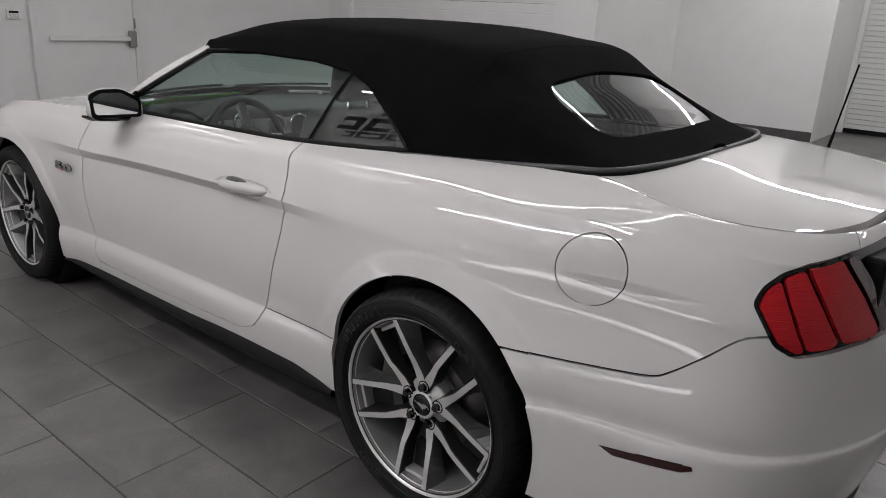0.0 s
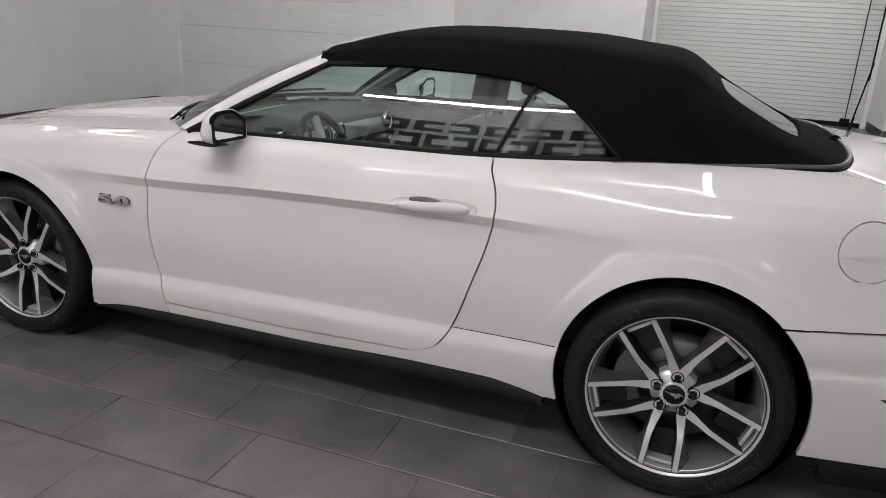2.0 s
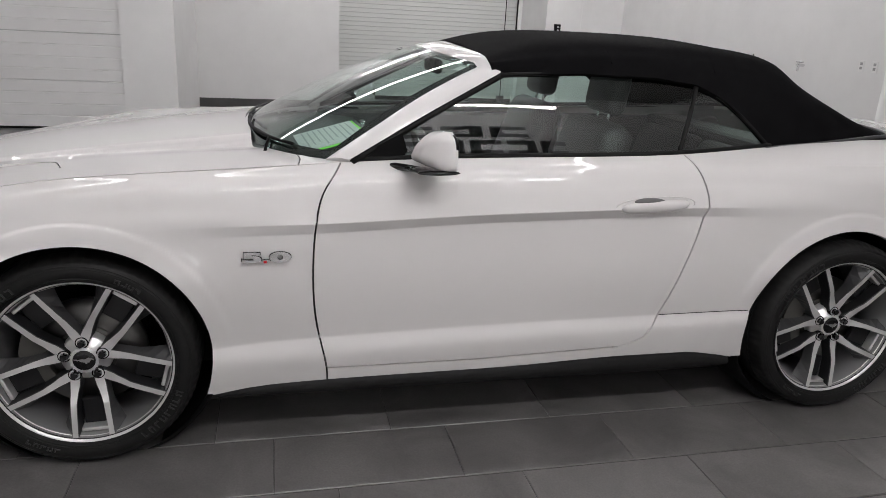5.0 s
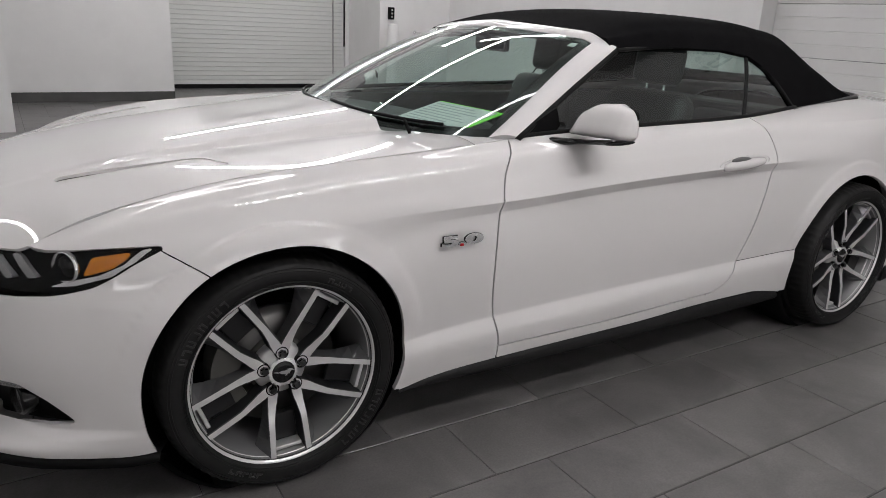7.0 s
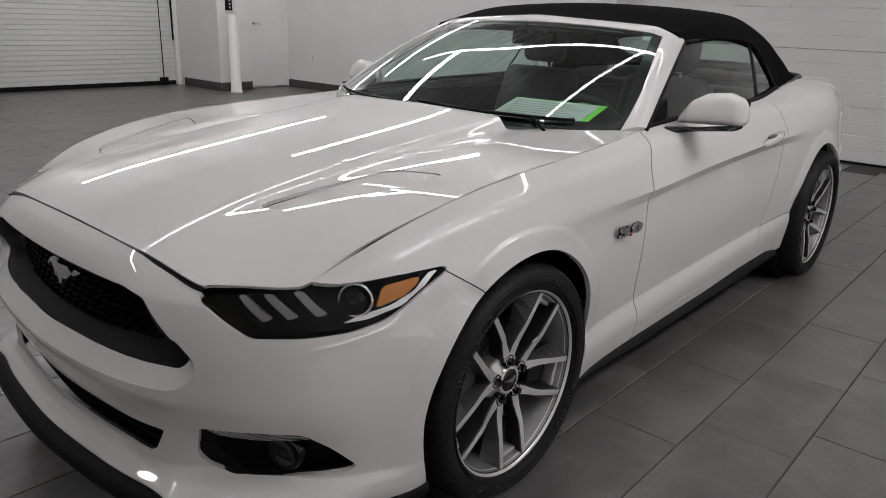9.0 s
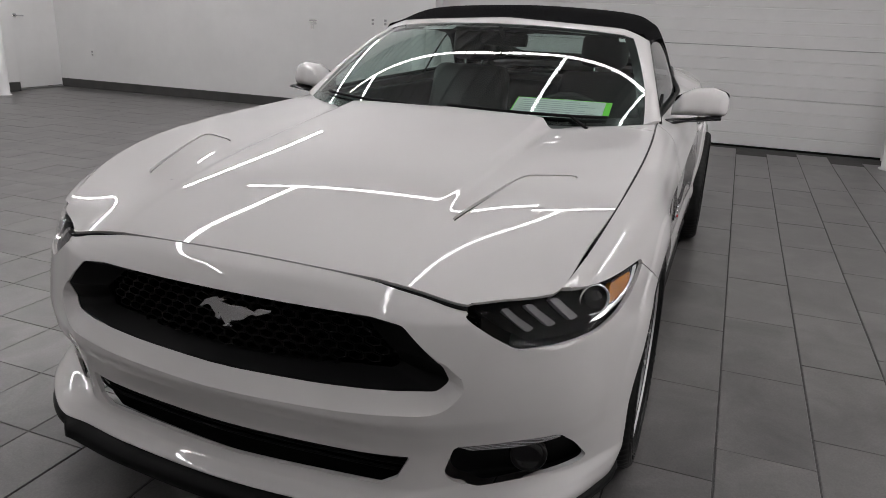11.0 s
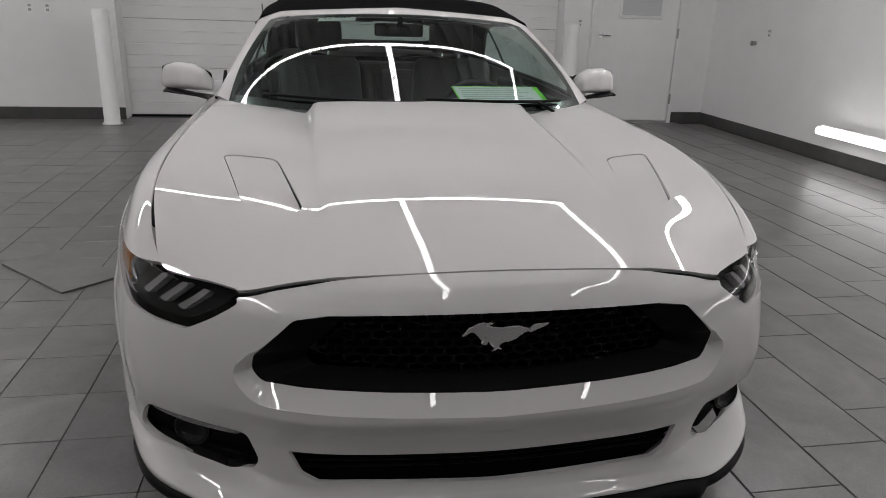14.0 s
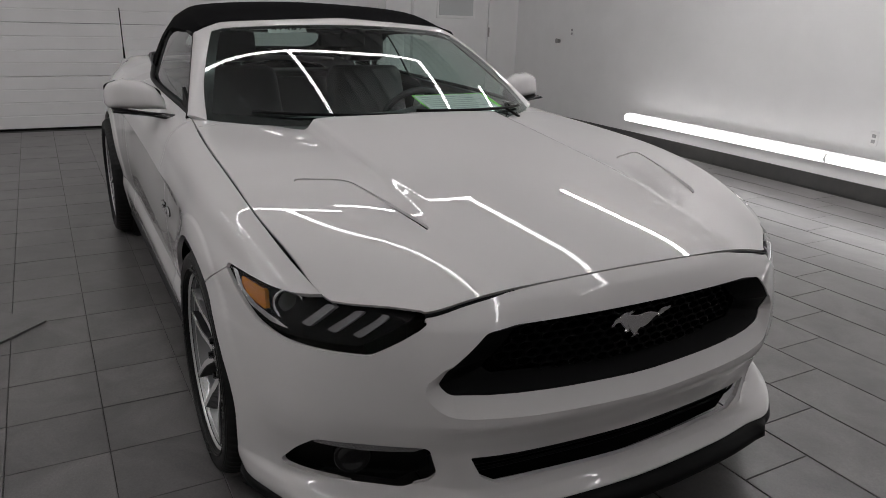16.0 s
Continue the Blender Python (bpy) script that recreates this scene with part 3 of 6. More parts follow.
# light tubes: rails on the ceiling and one low along the west wall
def light_tube(a, b, mat, r=0.028, group="ceiling light tubes", label="bright white LED tube hung below the ceiling"):
    root = thing("light_tube", label, "light tube", group)
    a, b = Vector(a), Vector(b)
    n = max(1, round((b - a).length / 2.45))
    for i in range(n):
        p, q = a.lerp(b, i / n), a.lerp(b, (i + 1) / n)
        d = (q - p).normalized() * 0.012
        part("tube", rod(p + d, q - d, r, 16), mat, root)
        part("end_cap", rod(q - d, q + d, r * 1.05, 16), PANEL, root)
        if a.z > 1:
            c = p.lerp(q, 0.5)
            part("hanger_cable", rod(c + Vector((0, 0, r)), Vector((c.x, c.y, HIGH - 0.02)), 0.003, 6), STEEL, root)
    return root


LZ = 3.35
light_tube((-1.36, -3.3, LZ), (-1.36, 1.86, LZ), TUBE_SOFT)
for y, lamp in ((-2.6, TUBE_STRONG), (0.15, TUBE_SOFT), (1.82, TUBE_SOFT)):
    light_tube((-1.33, y, LZ), (4.4, y, LZ), lamp)
light_tube((-1.65, 3.35, LZ), (1.45, 3.35, LZ), TUBE_BRIGHT)
# two unseen tubes added to brighten the rear and far right of the room
light_tube((-4.8, -4.4, LZ), (-1.39, -4.4, LZ), TUBE_STRONG)
for y in (-7.6,):
    light_tube((-4.4, y, LZ), (0.6, y, LZ), TUBE_STRONG)
low_light = light_tube((-2.70, YL - 0.15, 0.314), (4.66, YL - 0.15, 0.314), WALLTUBE, 0.037, "wall light tubes", "bright white LED tube mounted low along the wall")
# strip added behind the low tube to hold its glow off the wall
part("wall_light_shield", block((-2.71, YL - 0.112, 0.262), (4.67, YL - 0.100, 0.366), 0.003), PANEL, low_light, "white strip shielding the wall from the tube's light")
for i in range(7):
    part("bracket", block((-2.6 + 1.2 * i, YL - 0.10, 0.30), (-2.56 + 1.2 * i, YL, 0.33), 0.003), PANEL, low_light)


# lettering that cannot be named: plain bars and lozenges
def wall_sign(place, width, label, rows=((0.36, 0.26, 6, 0.74), (0.0, 0.32, 10, 1.0), (-0.3, 0.15, 14, 0.9))):
    root = thing("wall_lettering", label, "wall lettering")
    root.matrix_world = place
    for z, h, n, w in rows:
        span = width * w
        for i in range(n):
            x = -span / 2 + (i + 0.5) * span / n
            g = span / n * 0.42
            bm = block((x - g, -0.012, z - h / 2), (x + g, 0, z - h / 2 + h * 0.28), 0.002)
            block((x - g, -0.012, z + h * 0.2), (x + g, 0, z + h / 2), 0.002, bm=bm)
            block((x - g if i % 2 else x + g * 0.35, -0.012, z - h / 2), (x - g * 0.35 if i % 2 else x + g, 0, z + h / 2), 0.002, bm=bm)
            part("letter_block", bm, SIGN, root)
    return root


wall_sign(pose(0.0, YL, 3.17, 0, 0, 0), 4.5, "three rows of black lettering high on the white wall", ((0.42, 0.29, 6, 0.78), (0.0, 0.36, 10, 1.0), (-0.30, 0.16, 18, 0.9)))
wall_sign(pose(X0, 0.1, 3.72, 0, 0, 90), 5.6, "one row of black wall lettering over the garage door", ((0.0, 0.3, 14, 1.0),))

# a loose tile lying askew on the floor beside the car
loose = thing("loose_tile", "loose slate grey tile lying askew on the tiled floor", "floor tile", at=(-0.105, -1.703, 0))
part("tile_body", block((-0.305, -0.1525, 0.001), (0.305, 0.1525, 0.010), 0.0015), TILE, loose).matrix_local = pose(0, 0, 0, 0, 0, 44.1)

# ---- the car: x towards its nose, y to its left ----
car = thing("convertible_car", "pearl white two-door convertible with closed black soft top", "car", at=(0, 0, 0))
XF, XR, WR = 1.36, -1.36, 0.347
LU = [1.98, 1.86, 1.72, 1.45, 1.1, 0.725, 0.61, 0.5, 0.2, -0.3, -0.68, -1.09, -1.45, -1.73, -1.95, -2.18, -2.5, -3.0]


def line(xs, ys, zs, us=LU):
    return spline(us, xs), spline(us, ys), spline(us, zs)


TAILX = [-2.18, -2.30, -2.33]
A_LINE = line(LU[:15] + TAILX, [0.732, 0.772, 0.796, 0.815, 0.814, 0.796, 0.788, 0.784, 0.786, 0.783, 0.763, 0.702, 0.655, 0.642, 0.705, 0.632, 0.40, 0.0],
              [0.738, 0.798, 0.848, 0.902, 0.930, 0.950, 0.958, 0.965, 0.978, 0.988, 0.997, 1.019, 1.040, 1.044, 1.020, 1.004, 1.0, 1.0])
B_LINE = line(LU[:15] + [-2.2, -2.335, -2.37], [0.768, 0.812, 0.842, 0.868, 0.866, 0.852, 0.847, 0.844, 0.842, 0.837, 0.830, 0.822, 0.832, 0.812, 0.776, 0.72, 0.43, 0.0],
              [0.722, 0.776, 0.818, 0.868, 0.892, 0.914, 0.922, 0.930, 0.944, 0.955, 0.965, 0.970, 0.972, 0.977, 0.972, 0.952, 0.955, 0.955])
C_LINE = line(LU[:15] + [-2.2, -2.36, -2.39], [0.79, 0.84, 0.868, 0.898, 0.892, 0.884, 0.880, 0.878, 0.878, 0.874, 0.869, 0.868, 0.872, 0.851, 0.808, 0.745, 0.445, 0.0],
              [0.69, 0.735, 0.770, 0.812, 0.832, 0.846, 0.852, 0.860, 0.878, 0.892, 0.90, 0.904, 0.905, 0.908, 0.905, 0.885, 0.885, 0.885])
D_LINE = line(LU[:15] + [-2.2, -2.37, -2.41], [0.805, 0.862, 0.892, 0.918, 0.907, 0.905, 0.905, 0.904, 0.903, 0.901, 0.899, 0.897, 0.892, 0.866, 0.825, 0.762, 0.46, 0.0],
              [0.655, 0.69, 0.715, 0.748, 0.776, 0.786, 0.789, 0.793, 0.808, 0.823, 0.829, 0.825, 0.82, 0.815, 0.81, 0.80, 0.80, 0.80])
UNDER = mono([-3.0, -1.1, -0.93, -0.75, -0.5, 0.2, 0.67, 1.05, 1.3, 2.0], [0, 0, 0.003, 0.015, 0.023, 0.022, 0.014, 0.002, 0, 0])
F_LINE = line(LU[:15] + [-2.2, -2.39, -2.44], [0.83, 0.885, 0.908, 0.930, 0.912, 0.897, 0.894, 0.892, 0.889, 0.887, 0.890, 0.910, 0.928, 0.905, 0.86, 0.79, 0.48, 0.0],
              [0.60] * 18)
G_LINE = line(LU[:15] + [-2.2, -2.41, -2.46], [0.84, 0.89, 0.912, 0.93, 0.888, 0.872, 0.872, 0.872, 0.873, 0.873, 0.876, 0.900, 0.926, 0.905, 0.858, 0.785, 0.475, 0.0],
              [0.36] * 5 + [0.382, 0.386, 0.390, 0.400, 0.410, 0.416, 0.43, 0.46, 0.505, 0.512] + [0.515] * 3)
H_LINE = line(LU[:15] + [-2.2, -2.41, -2.46], [0.84, 0.89, 0.91, 0.92, 0.893, 0.887, 0.887, 0.887, 0.888, 0.888, 0.890, 0.905, 0.925, 0.915, 0.88, 0.81, 0.50, 0.0],
              [0.318] * 5 + [0.328, 0.332, 0.335, 0.345, 0.355, 0.362, 0.385, 0.42, 0.478, 0.486] + [0.488] * 3)
I_LINE = line(LU[:15] + [-2.18, -2.36, -2.41], [0.83, 0.88, 0.90, 0.90, 0.884, 0.878, 0.877, 0.877, 0.876, 0.876, 0.878, 0.884, 0.905, 0.905, 0.875, 0.80, 0.47, 0.0], [0.255] * 18)
J_LINE = line(LU[:15] + [-2.14, -2.3, -2.35], [0.80, 0.86, 0.88, 0.88, 0.868, 0.862, 0.862, 0.862, 0.860, 0.860, 0.860, 0.868, 0.885, 0.885, 0.85, 0.77, 0.44, 0.0], [0.19] * 18)


def side(u, v):
    """The flank: v runs from the belt (0) over shoulder (1), crease (3, 4), waist (5) and lower crease (7) to the sill (9)."""
    u, v = np.broadcast_arrays(np.asarray(u, float), np.asarray(v, float))
    rows = []
    for k, (fx, fy, fz) in enumerate((A_LINE, B_LINE, C_LINE, D_LINE, F_LINE, G_LINE, H_LINE, I_LINE, J_LINE)):
        rows.append(np.stack([fx(u), fy(u), fz(u)], -1))
        if k == 3:
            d = UNDER(u)
            e = np.stack([f(u) for f in F_LINE], -1)
            k = 0.036 / (rows[-1][..., 2:] - e[..., 2:])
            rows.append(rows[-1] + (e - rows[-1]) * k * np.array([1, 0.45, 1]) - np.stack([0 * u, d, 0 * u], -1))
    P = np.stack(rows, -2)
    steps = [0.08, 0.09, 0.085, 0.036, 0.17, 0.22, 0.05, 0.065, 0.065]
    p = through_points(P, v, steps)
    # a crisp shoulder line behind the door
    edge = np.where((v < 1)[..., None], through_points(P[..., :2, :], np.clip(v, 0, 1), steps[:1]), through_points(P[..., 1:, :], np.clip(v - 1, 0, 8), steps[1:]))
    k = np.clip((-0.95 - u) / 0.35, 0, 1)[..., None]
    edge[..., 2] += 0.010 * 4 * np.clip(v, 0, 1) * (1 - np.clip(v, 0, 1))
    p = p * (1 - k) + edge * k
    # crisp breaks at the crease and at the lower crease, fading out towards the wheels
    sharp = np.zeros_like(p)
    for a, b in ((0, 3), (3, 4), (4, 6), (6, 9)):
        k = (v >= a) & ((v < b) | (b == 9))
        q = through_points(P[..., a:b + 1, :], np.clip(v - a, 0, b - a), steps[a:b])
        sharp = np.where(k[..., None], q, sharp)
    upper = np.clip(UNDER(u) / 0.012, 0, 1)
    lower = np.clip((1.12 - u) / 0.15, 0, 1) * np.clip((u + 1.15) / 0.2, 0, 1) + np.clip((-1.72 - u) / 0.12, 0, 1)
    w = np.where(v < 5, upper, lower)[..., None]
    p = p * (1 - w) + sharp * w
    # the blade-shaped hollow behind the rear wheel's shoulder
    t = np.clip((-1.735 - p[..., 0]) / 0.33, 0, 1)
    up = p[..., 2] - (0.848 - 0.016 * 4 * t * (1 - t))
    width = 0.026 * (4 * t * (1 - t)) ** 0.8 + 1e-4
    p[..., 1] = p[..., 1] - 0.009 * np.where((up > 0) & (up < width), 1 - up / width, 0) * (4 * t * (1 - t)) ** 0.7 * (u < -1.5)
    # flared lips round the wheel openings
    for xc, reach, lip in ((XF, 0.13, 0.006), (XR, 0.11, 0.003)):
        r = np.hypot(p[..., 0] - xc, p[..., 2] - 0.352) - 0.385
        k = np.clip(1 - r / reach, 0, 1)
        b = np.clip((0.066 - r) / 0.012, 0, 1)
        b = b * b * (3 - 2 * b) * 0.0035 + 0.07 * np.clip(0.066 - r, 0, 0.08)
        p[..., 1] = p[..., 1] + (lip * k * k * (3 - 2 * k) + b * np.clip((p[..., 2] - 0.40) / 0.12, 0, 1)) * (p[..., 2] < 0.86)
    return p


VS = np.concatenate([np.linspace(0, 0.96, 12), [0.985, 1.015], np.linspace(1.06, 1.6, 8, endpoint=False), np.linspace(1.6, 2.96, 64), [2.985, 3.015], np.linspace(3.1, 3.9, 5), [3.97, 4.01], np.linspace(4.06, 5.96, 40), [5.99, 6.03], np.linspace(6.12, 9, 44)])
GAP = 0.003


def arch(xc, r=0.385, dz=0.352):
    return lambda P, u, v: np.hypot(P[..., 0] - xc, (P[..., 2] - dz) * np.where(P[..., 2] > dz, 1.0, 0.9)) - r


DOOR_F = spline([0.2, 0.27, 0.4, 0.6, 0.78, 0.9, 0.95, 1.0], [0.608, 0.610, 0.636, 0.655, 0.645, 0.608, 0.569, 0.53])
DOOR_R = mono([0.2, 0.29, 0.309, 0.337, 0.41, 0.603, 0.747, 0.85, 0.9, 1.0], [-0.30, -0.44, -0.50, -0.555, -0.605, -0.676, -0.719, -0.736, -0.728, -0.682])
SEAM_FRONT = spline([0.55, 0.676, 0.758, 0.80, 0.85], [1.47, 1.554, 1.672, 1.73, 1.82])
SEAM_REAR = mono([-2.3, -2.2, -2.15, -2.07, -2.025, -1.995, -1.96, -1.9, -1.75, -1.6], [0.80, 0.80, 0.792, 0.722, 0.680, 0.659, 0.652, 0.646, 0.637, 0.631])
HEAD = rounded([(2.12, 0.726), (1.95, 0.752), (1.80, 0.760), (1.655, 0.762), (1.76, 0.692), (1.90, 0.637), (2.06, 0.635), (2.10, 0.68)], 0.02)


SKIRT = mono([-0.96, -0.85, -0.74, -0.5, 0.0, 0.5, 0.78, 0.90, 0.99], [0.224, 0.246, 0.260, 0.259, 0.239, 0.234, 0.226, 0.210, 0.195])


def z_low(x):
    return np.where(x > 0.98, 0.20, np.where(x < -0.95, 0.226, SKIRT(x) - 0.004))


def fender_keep(P, u, v):
    x, z = P[..., 0], P[..., 2]
    front = np.where(z > 0.757, 1.955 - x, SEAM_FRONT(z) - x)
    lamp = np.where(x > 1.6, inside_poly(x, z, HEAD) - 0.003, 1.0)
    return np.minimum.reduce([x - DOOR_F(z) - GAP, front - GAP, arch(XF)(P, u, v), z - z_low(x), lamp])


def door_keep(P, u, v):
    x, z = P[..., 0], P[..., 2]
    low = 0.279 + 0.022 * np.clip((0.1 - x) / 0.6, 0, 1)
    return np.minimum.reduce([DOOR_F(z) - x - GAP, x - DOOR_R(z) - GAP, z - low])


def sill_keep(P, u, v):
    x, z = P[..., 0], P[..., 2]
    low = 0.279 + 0.022 * np.clip((0.1 - x) / 0.6, 0, 1)
    return np.minimum.reduce([DOOR_F(z) - x - GAP, x - DOOR_R(z) + 0.004, low - z - 2 * GAP, z - z_low(x)])


TAIL = rounded([(-2.140, 0.868), (-2.150, 0.905), (-2.178, 0.936), (-2.225, 0.955), (-2.346, 0.970), (-2.56, 0.978), (-2.66, 0.96), (-2.60, 0.762), (-2.38, 0.760), (-2.245, 0.752), (-2.20, 0.776)], 0.012)


def quarter_keep(P, u, v):
    x, z = P[..., 0], P[..., 2]
    fuel = np.hypot(x + 1.81, z - 0.868) - 0.0865
    seam = np.where(u < -1.45, z - SEAM_REAR(u), 1.0)
    tail = np.where(u < -2.0, inside_poly(u, z, TAIL) - 0.002, 1.0)
    return np.minimum.reduce([DOOR_R(z) - x - GAP * (z > 0.285), arch(XR)(P, u, v), z - z_low(x), fuel, seam - GAP, tail, u + 2.385])


def rear_bumper_keep(P, u, v):
    x, z = P[..., 0], P[..., 2]
    tail = np.where(u < -2.0, inside_poly(u, z, TAIL) - 0.002, 1.0)
    mark = inside_poly(x, z, MARK) - 0.002
    top = np.minimum(SEAM_REAR(u), 0.80)
    return np.minimum.reduce([arch(XR)(P, u, v), top - z - GAP, z - 0.235 - 0.05 * np.clip((-2.0 - u) / 0.3, 0, 1), tail, mark, -1.45 - u])


MARK = [(-1.908, 0.458), (-2.118, 0.476), (-2.122, 0.466), (-2.100, 0.456), (-1.943, 0.442)]
for m in (False, True):
    sheet("front_fender", side, np.linspace(0.5, 2.0, 150), VS, [fender_keep], PAINT, car, mirror=m, out=(0, 1, 0.2))
    sheet("door", side, np.linspace(-0.8, 0.7, 130), VS, [door_keep], PAINT, car, mirror=m, out=(0, 1, 0.2))
    sheet("rocker_panel", side, np.linspace(-0.6, 0.7, 110), np.linspace(6.8, 9, 40), [sill_keep], PAINT, car, mirror=m, out=(0, 1, 0.2))
    sheet("rear_quarter_panel", side, np.linspace(-2.62, -0.1, 295), VS, [quarter_keep], PAINT, car, mirror=m, out=(0, 1, 0.2))
    sheet("deck_face", side, np.linspace(-3.0, -2.3, 70), VS[:108], [lambda P, u, v: np.minimum.reduce([-2.392 - u, inside_poly(u, P[..., 2], TAIL) - 0.002, P[..., 2] - 0.90])], PAINT, car, mirror=m, out=(0, 1, 0.2))
    sheet("rear_bumper_side", side, np.linspace(-3.0, -1.45, 150), VS, [rear_bumper_keep], PAINT, car, mirror=m, out=(0, 1, 0.2))
    sheet("fuel_filler_door", side, np.linspace(-1.92, -1.7, 64), VS[:108], [lambda P, u, v: 0.0835 - np.hypot(P[..., 0] + 1.81, P[..., 2] - 0.868)], PAINT, car, mirror=m, out=(0, 1, 0.2))
    sheet("side_marker", side, np.linspace(-2.2, -1.85, 40), np.linspace(4.5, 8, 60), [lambda P, u, v: -inside_poly(P[..., 0], P[..., 2], MARK)], REDDARK, car, "dark red side marker lamp", mirror=m, out=(0, 1, 0.2), offset=0.0015)
    # tail lamp with three slanting bars
    lamp = sheet("tail_lamp", side, np.linspace(-2.66, -2.1, 70), VS[:128], [lambda P, u, v: -inside_poly(u, P[..., 2], TAIL)], GLOSSBLACK, car, "red tail lamp with three slanting bars in a black frame", mirror=m, out=(0, 1, 0.2), offset=-0.012)
    for bar in ([(-2.152, 0.862), (-2.158, 0.896), (-2.178, 0.920), (-2.262, 0.766), (-2.246, 0.762), (-2.206, 0.784)],
                [(-2.184, 0.925), (-2.222, 0.943), (-2.346, 0.778), (-2.330, 0.768), (-2.270, 0.767)],
                [(-2.234, 0.946), (-2.320, 0.958), (-2.488, 0.780), (-2.470, 0.768), (-2.362, 0.774)],
                [(-2.336, 0.960), (-2.372, 0.963), (-2.560, 0.772), (-2.510, 0.770)]):
        sheet("lamp_bar", side, np.linspace(-2.66, -2.1, 110), VS[:128], [lambda P, u, v, bar=bar: -inside_poly(u, P[..., 2], rounded(bar, 0.008))], REDDARK if bar[0][0] < -2.3 else RED, lamp, mirror=m, out=(0, 1, 0.2), offset=0.002, rim=0.012)
    # dark wheel well
    for xc in (XF, XR):
        prof = [(0.40, 0.86), (0.42, 0.84), (0.42, 0.45), (0.0, 0.45)]
        ob = lathe(prof, 40, BLACK, "wheel_well", car)
        ob.matrix_local = pose(xc, -RIGHT_OUT if m else 0, 0.37) @ Matrix.Diagonal((1, -1 if m else 1, 1, 1))
    # black sill skirt
    verts, faces = [], []
    sg = -1 if m else 1
    xs = np.linspace(0.985, -0.945, 60)
    for x in xs:
        zt = float(SKIRT(x))
        zb = 0.172 + 0.012 * abs(x) ** 3
        verts += [(x, sg * 0.83, zt + 0.02), (x, sg * 0.868, zt), (x, sg * 0.880, (zt + zb) / 2), (x, sg * 0.872, zb + 0.008), (x, sg * 0.84, zb), (x, sg * 0.70, zb + 0.01)]
    for i in range(len(xs) - 1):
        for k in range(5):
            q = (i * 6 + k, i * 6 + k + 1, i * 6 + k + 7, i * 6 + k + 6)
            faces.append(q if m else q[::-1])
    mesh_object("side_skirt", verts, faces, TRIM, car, "dark grey plastic side skirt")

    # sill seam from the door's foot to the rear wheel opening
    q = side(np.linspace(-0.612, -0.975, 24), np.full(24, 6.0))
    tube_along([(a, (-1 if m else 1) * (b + 0.0006), c) for a, b, c in q], 0.0014, BLACK, "sill_seam", car, 6)

# underside
# plain black block added in the engine bay to keep the hood gaps dark
part("engine_bay_dark", block((0.95, -0.58, 0.3), (2.02, 0.58, 0.68)), BLACK, car)
part("underbody", block((-2.1, -0.62, 0.2), (1.9, 0.62, 0.3)), BLACK, car)

# ---- hood ----
HC = spline([2.2, 2.14, 2.08, 1.95, 1.75, 1.5, 1.2, 0.86, 0.78], [0.755, 0.786, 0.812, 0.852, 0.893, 0.930, 0.966, 1.003, 1.012])
HY = spline([2.2, 2.14, 2.05, 1.98, 1.86, 1.72, 1.45, 1.1, 0.725, 0.6], [0.55, 0.60, 0.672, 0.732, 0.772, 0.796, 0.815, 0.814, 0.796, 0.788])
HZ = spline([2.2, 2.14, 2.05, 1.98, 1.86, 1.72, 1.45, 1.1, 0.725, 0.6], [0.690, 0.708, 0.7275, 0.7415, 0.800, 0.850, 0.904, 0.932, 0.952, 0.958])
STEP = mono([0.7, 0.86, 1.2, 1.6, 1.85, 2.0, 2.2], [0.04, 0.036, 0.022, 0.009, 0.003, 0.001, 0.001])
RIDGE = spline([2.2, 1.6, 0.86, 0.7], [0.36, 0.39, 0.405, 0.41])


def hood_z(x, y):
    a = np.abs(y)
    yr, yo, st = RIDGE(x), HY(x), STEP(x)
    top = HC(x) - 0.014 * (a / yr) ** 2
    q = np.clip((a - yr) / (yo - yr), 0, 1.1)
    zr = HC(x) - 0.014 - st
    outer = zr + (HZ(x) - zr) * (0.35 * q + 0.65 * q**2)
    k = np.clip((a - yr + 0.008) / 0.036, 0, 1)
    k = k * k * (3 - 2 * k)
    return top * (1 - k) + outer * k - 0.12 * st * np.exp(-(((a - yr - 0.05) / 0.05) ** 2))


def hood(u, v):
    u, v = np.broadcast_arrays(np.asarray(u, float), np.asarray(v, float))
    y = v * (HY(u) - 0.006)
    return np.stack([u, y, hood_z(u, y)], -1)


EDGE = spline([0, 0.2, 0.4, 0.5, 0.58, 0.7], [2.14, 2.138, 2.128, 2.118, 2.098, 2.0])
COWL = spline([0, 0.2, 0.38, 0.43, 0.5, 0.6, 0.72, 0.8], [0.87, 0.865, 0.85, 0.845, 0.80, 0.72, 0.69, 0.70])
FOOT = spline([0.56, 0.66, 0.715, 0.75, 0.80], [0.74, 0.68, 0.625, 0.565, 0.52])
VENT = rounded([(1.868, 0.430), (1.808, 0.582), (1.42, 0.668), (1.475, 0.515)], 0.04)


def hood_keep(P, u, v):
    a = np.abs(P[..., 1])
    tip = 1.962 - P[..., 0] + (0.742 - a) * 3
    lamp = np.where(a > 0.575, np.interp(a, [0.572, 0.60, 0.64, 0.66, 0.70, 0.735, 0.748, 0.77], [2.098, 2.076, 2.042, 2.027, 1.996, 1.966, 1.953, 1.93]) - P[..., 0], 1.0)
    return np.minimum.reduce([EDGE(np.minimum(a, 0.575)) - P[..., 0], P[..., 0] - COWL(a), lamp, tip, inside_poly(P[..., 0], a, VENT) - 0.002])


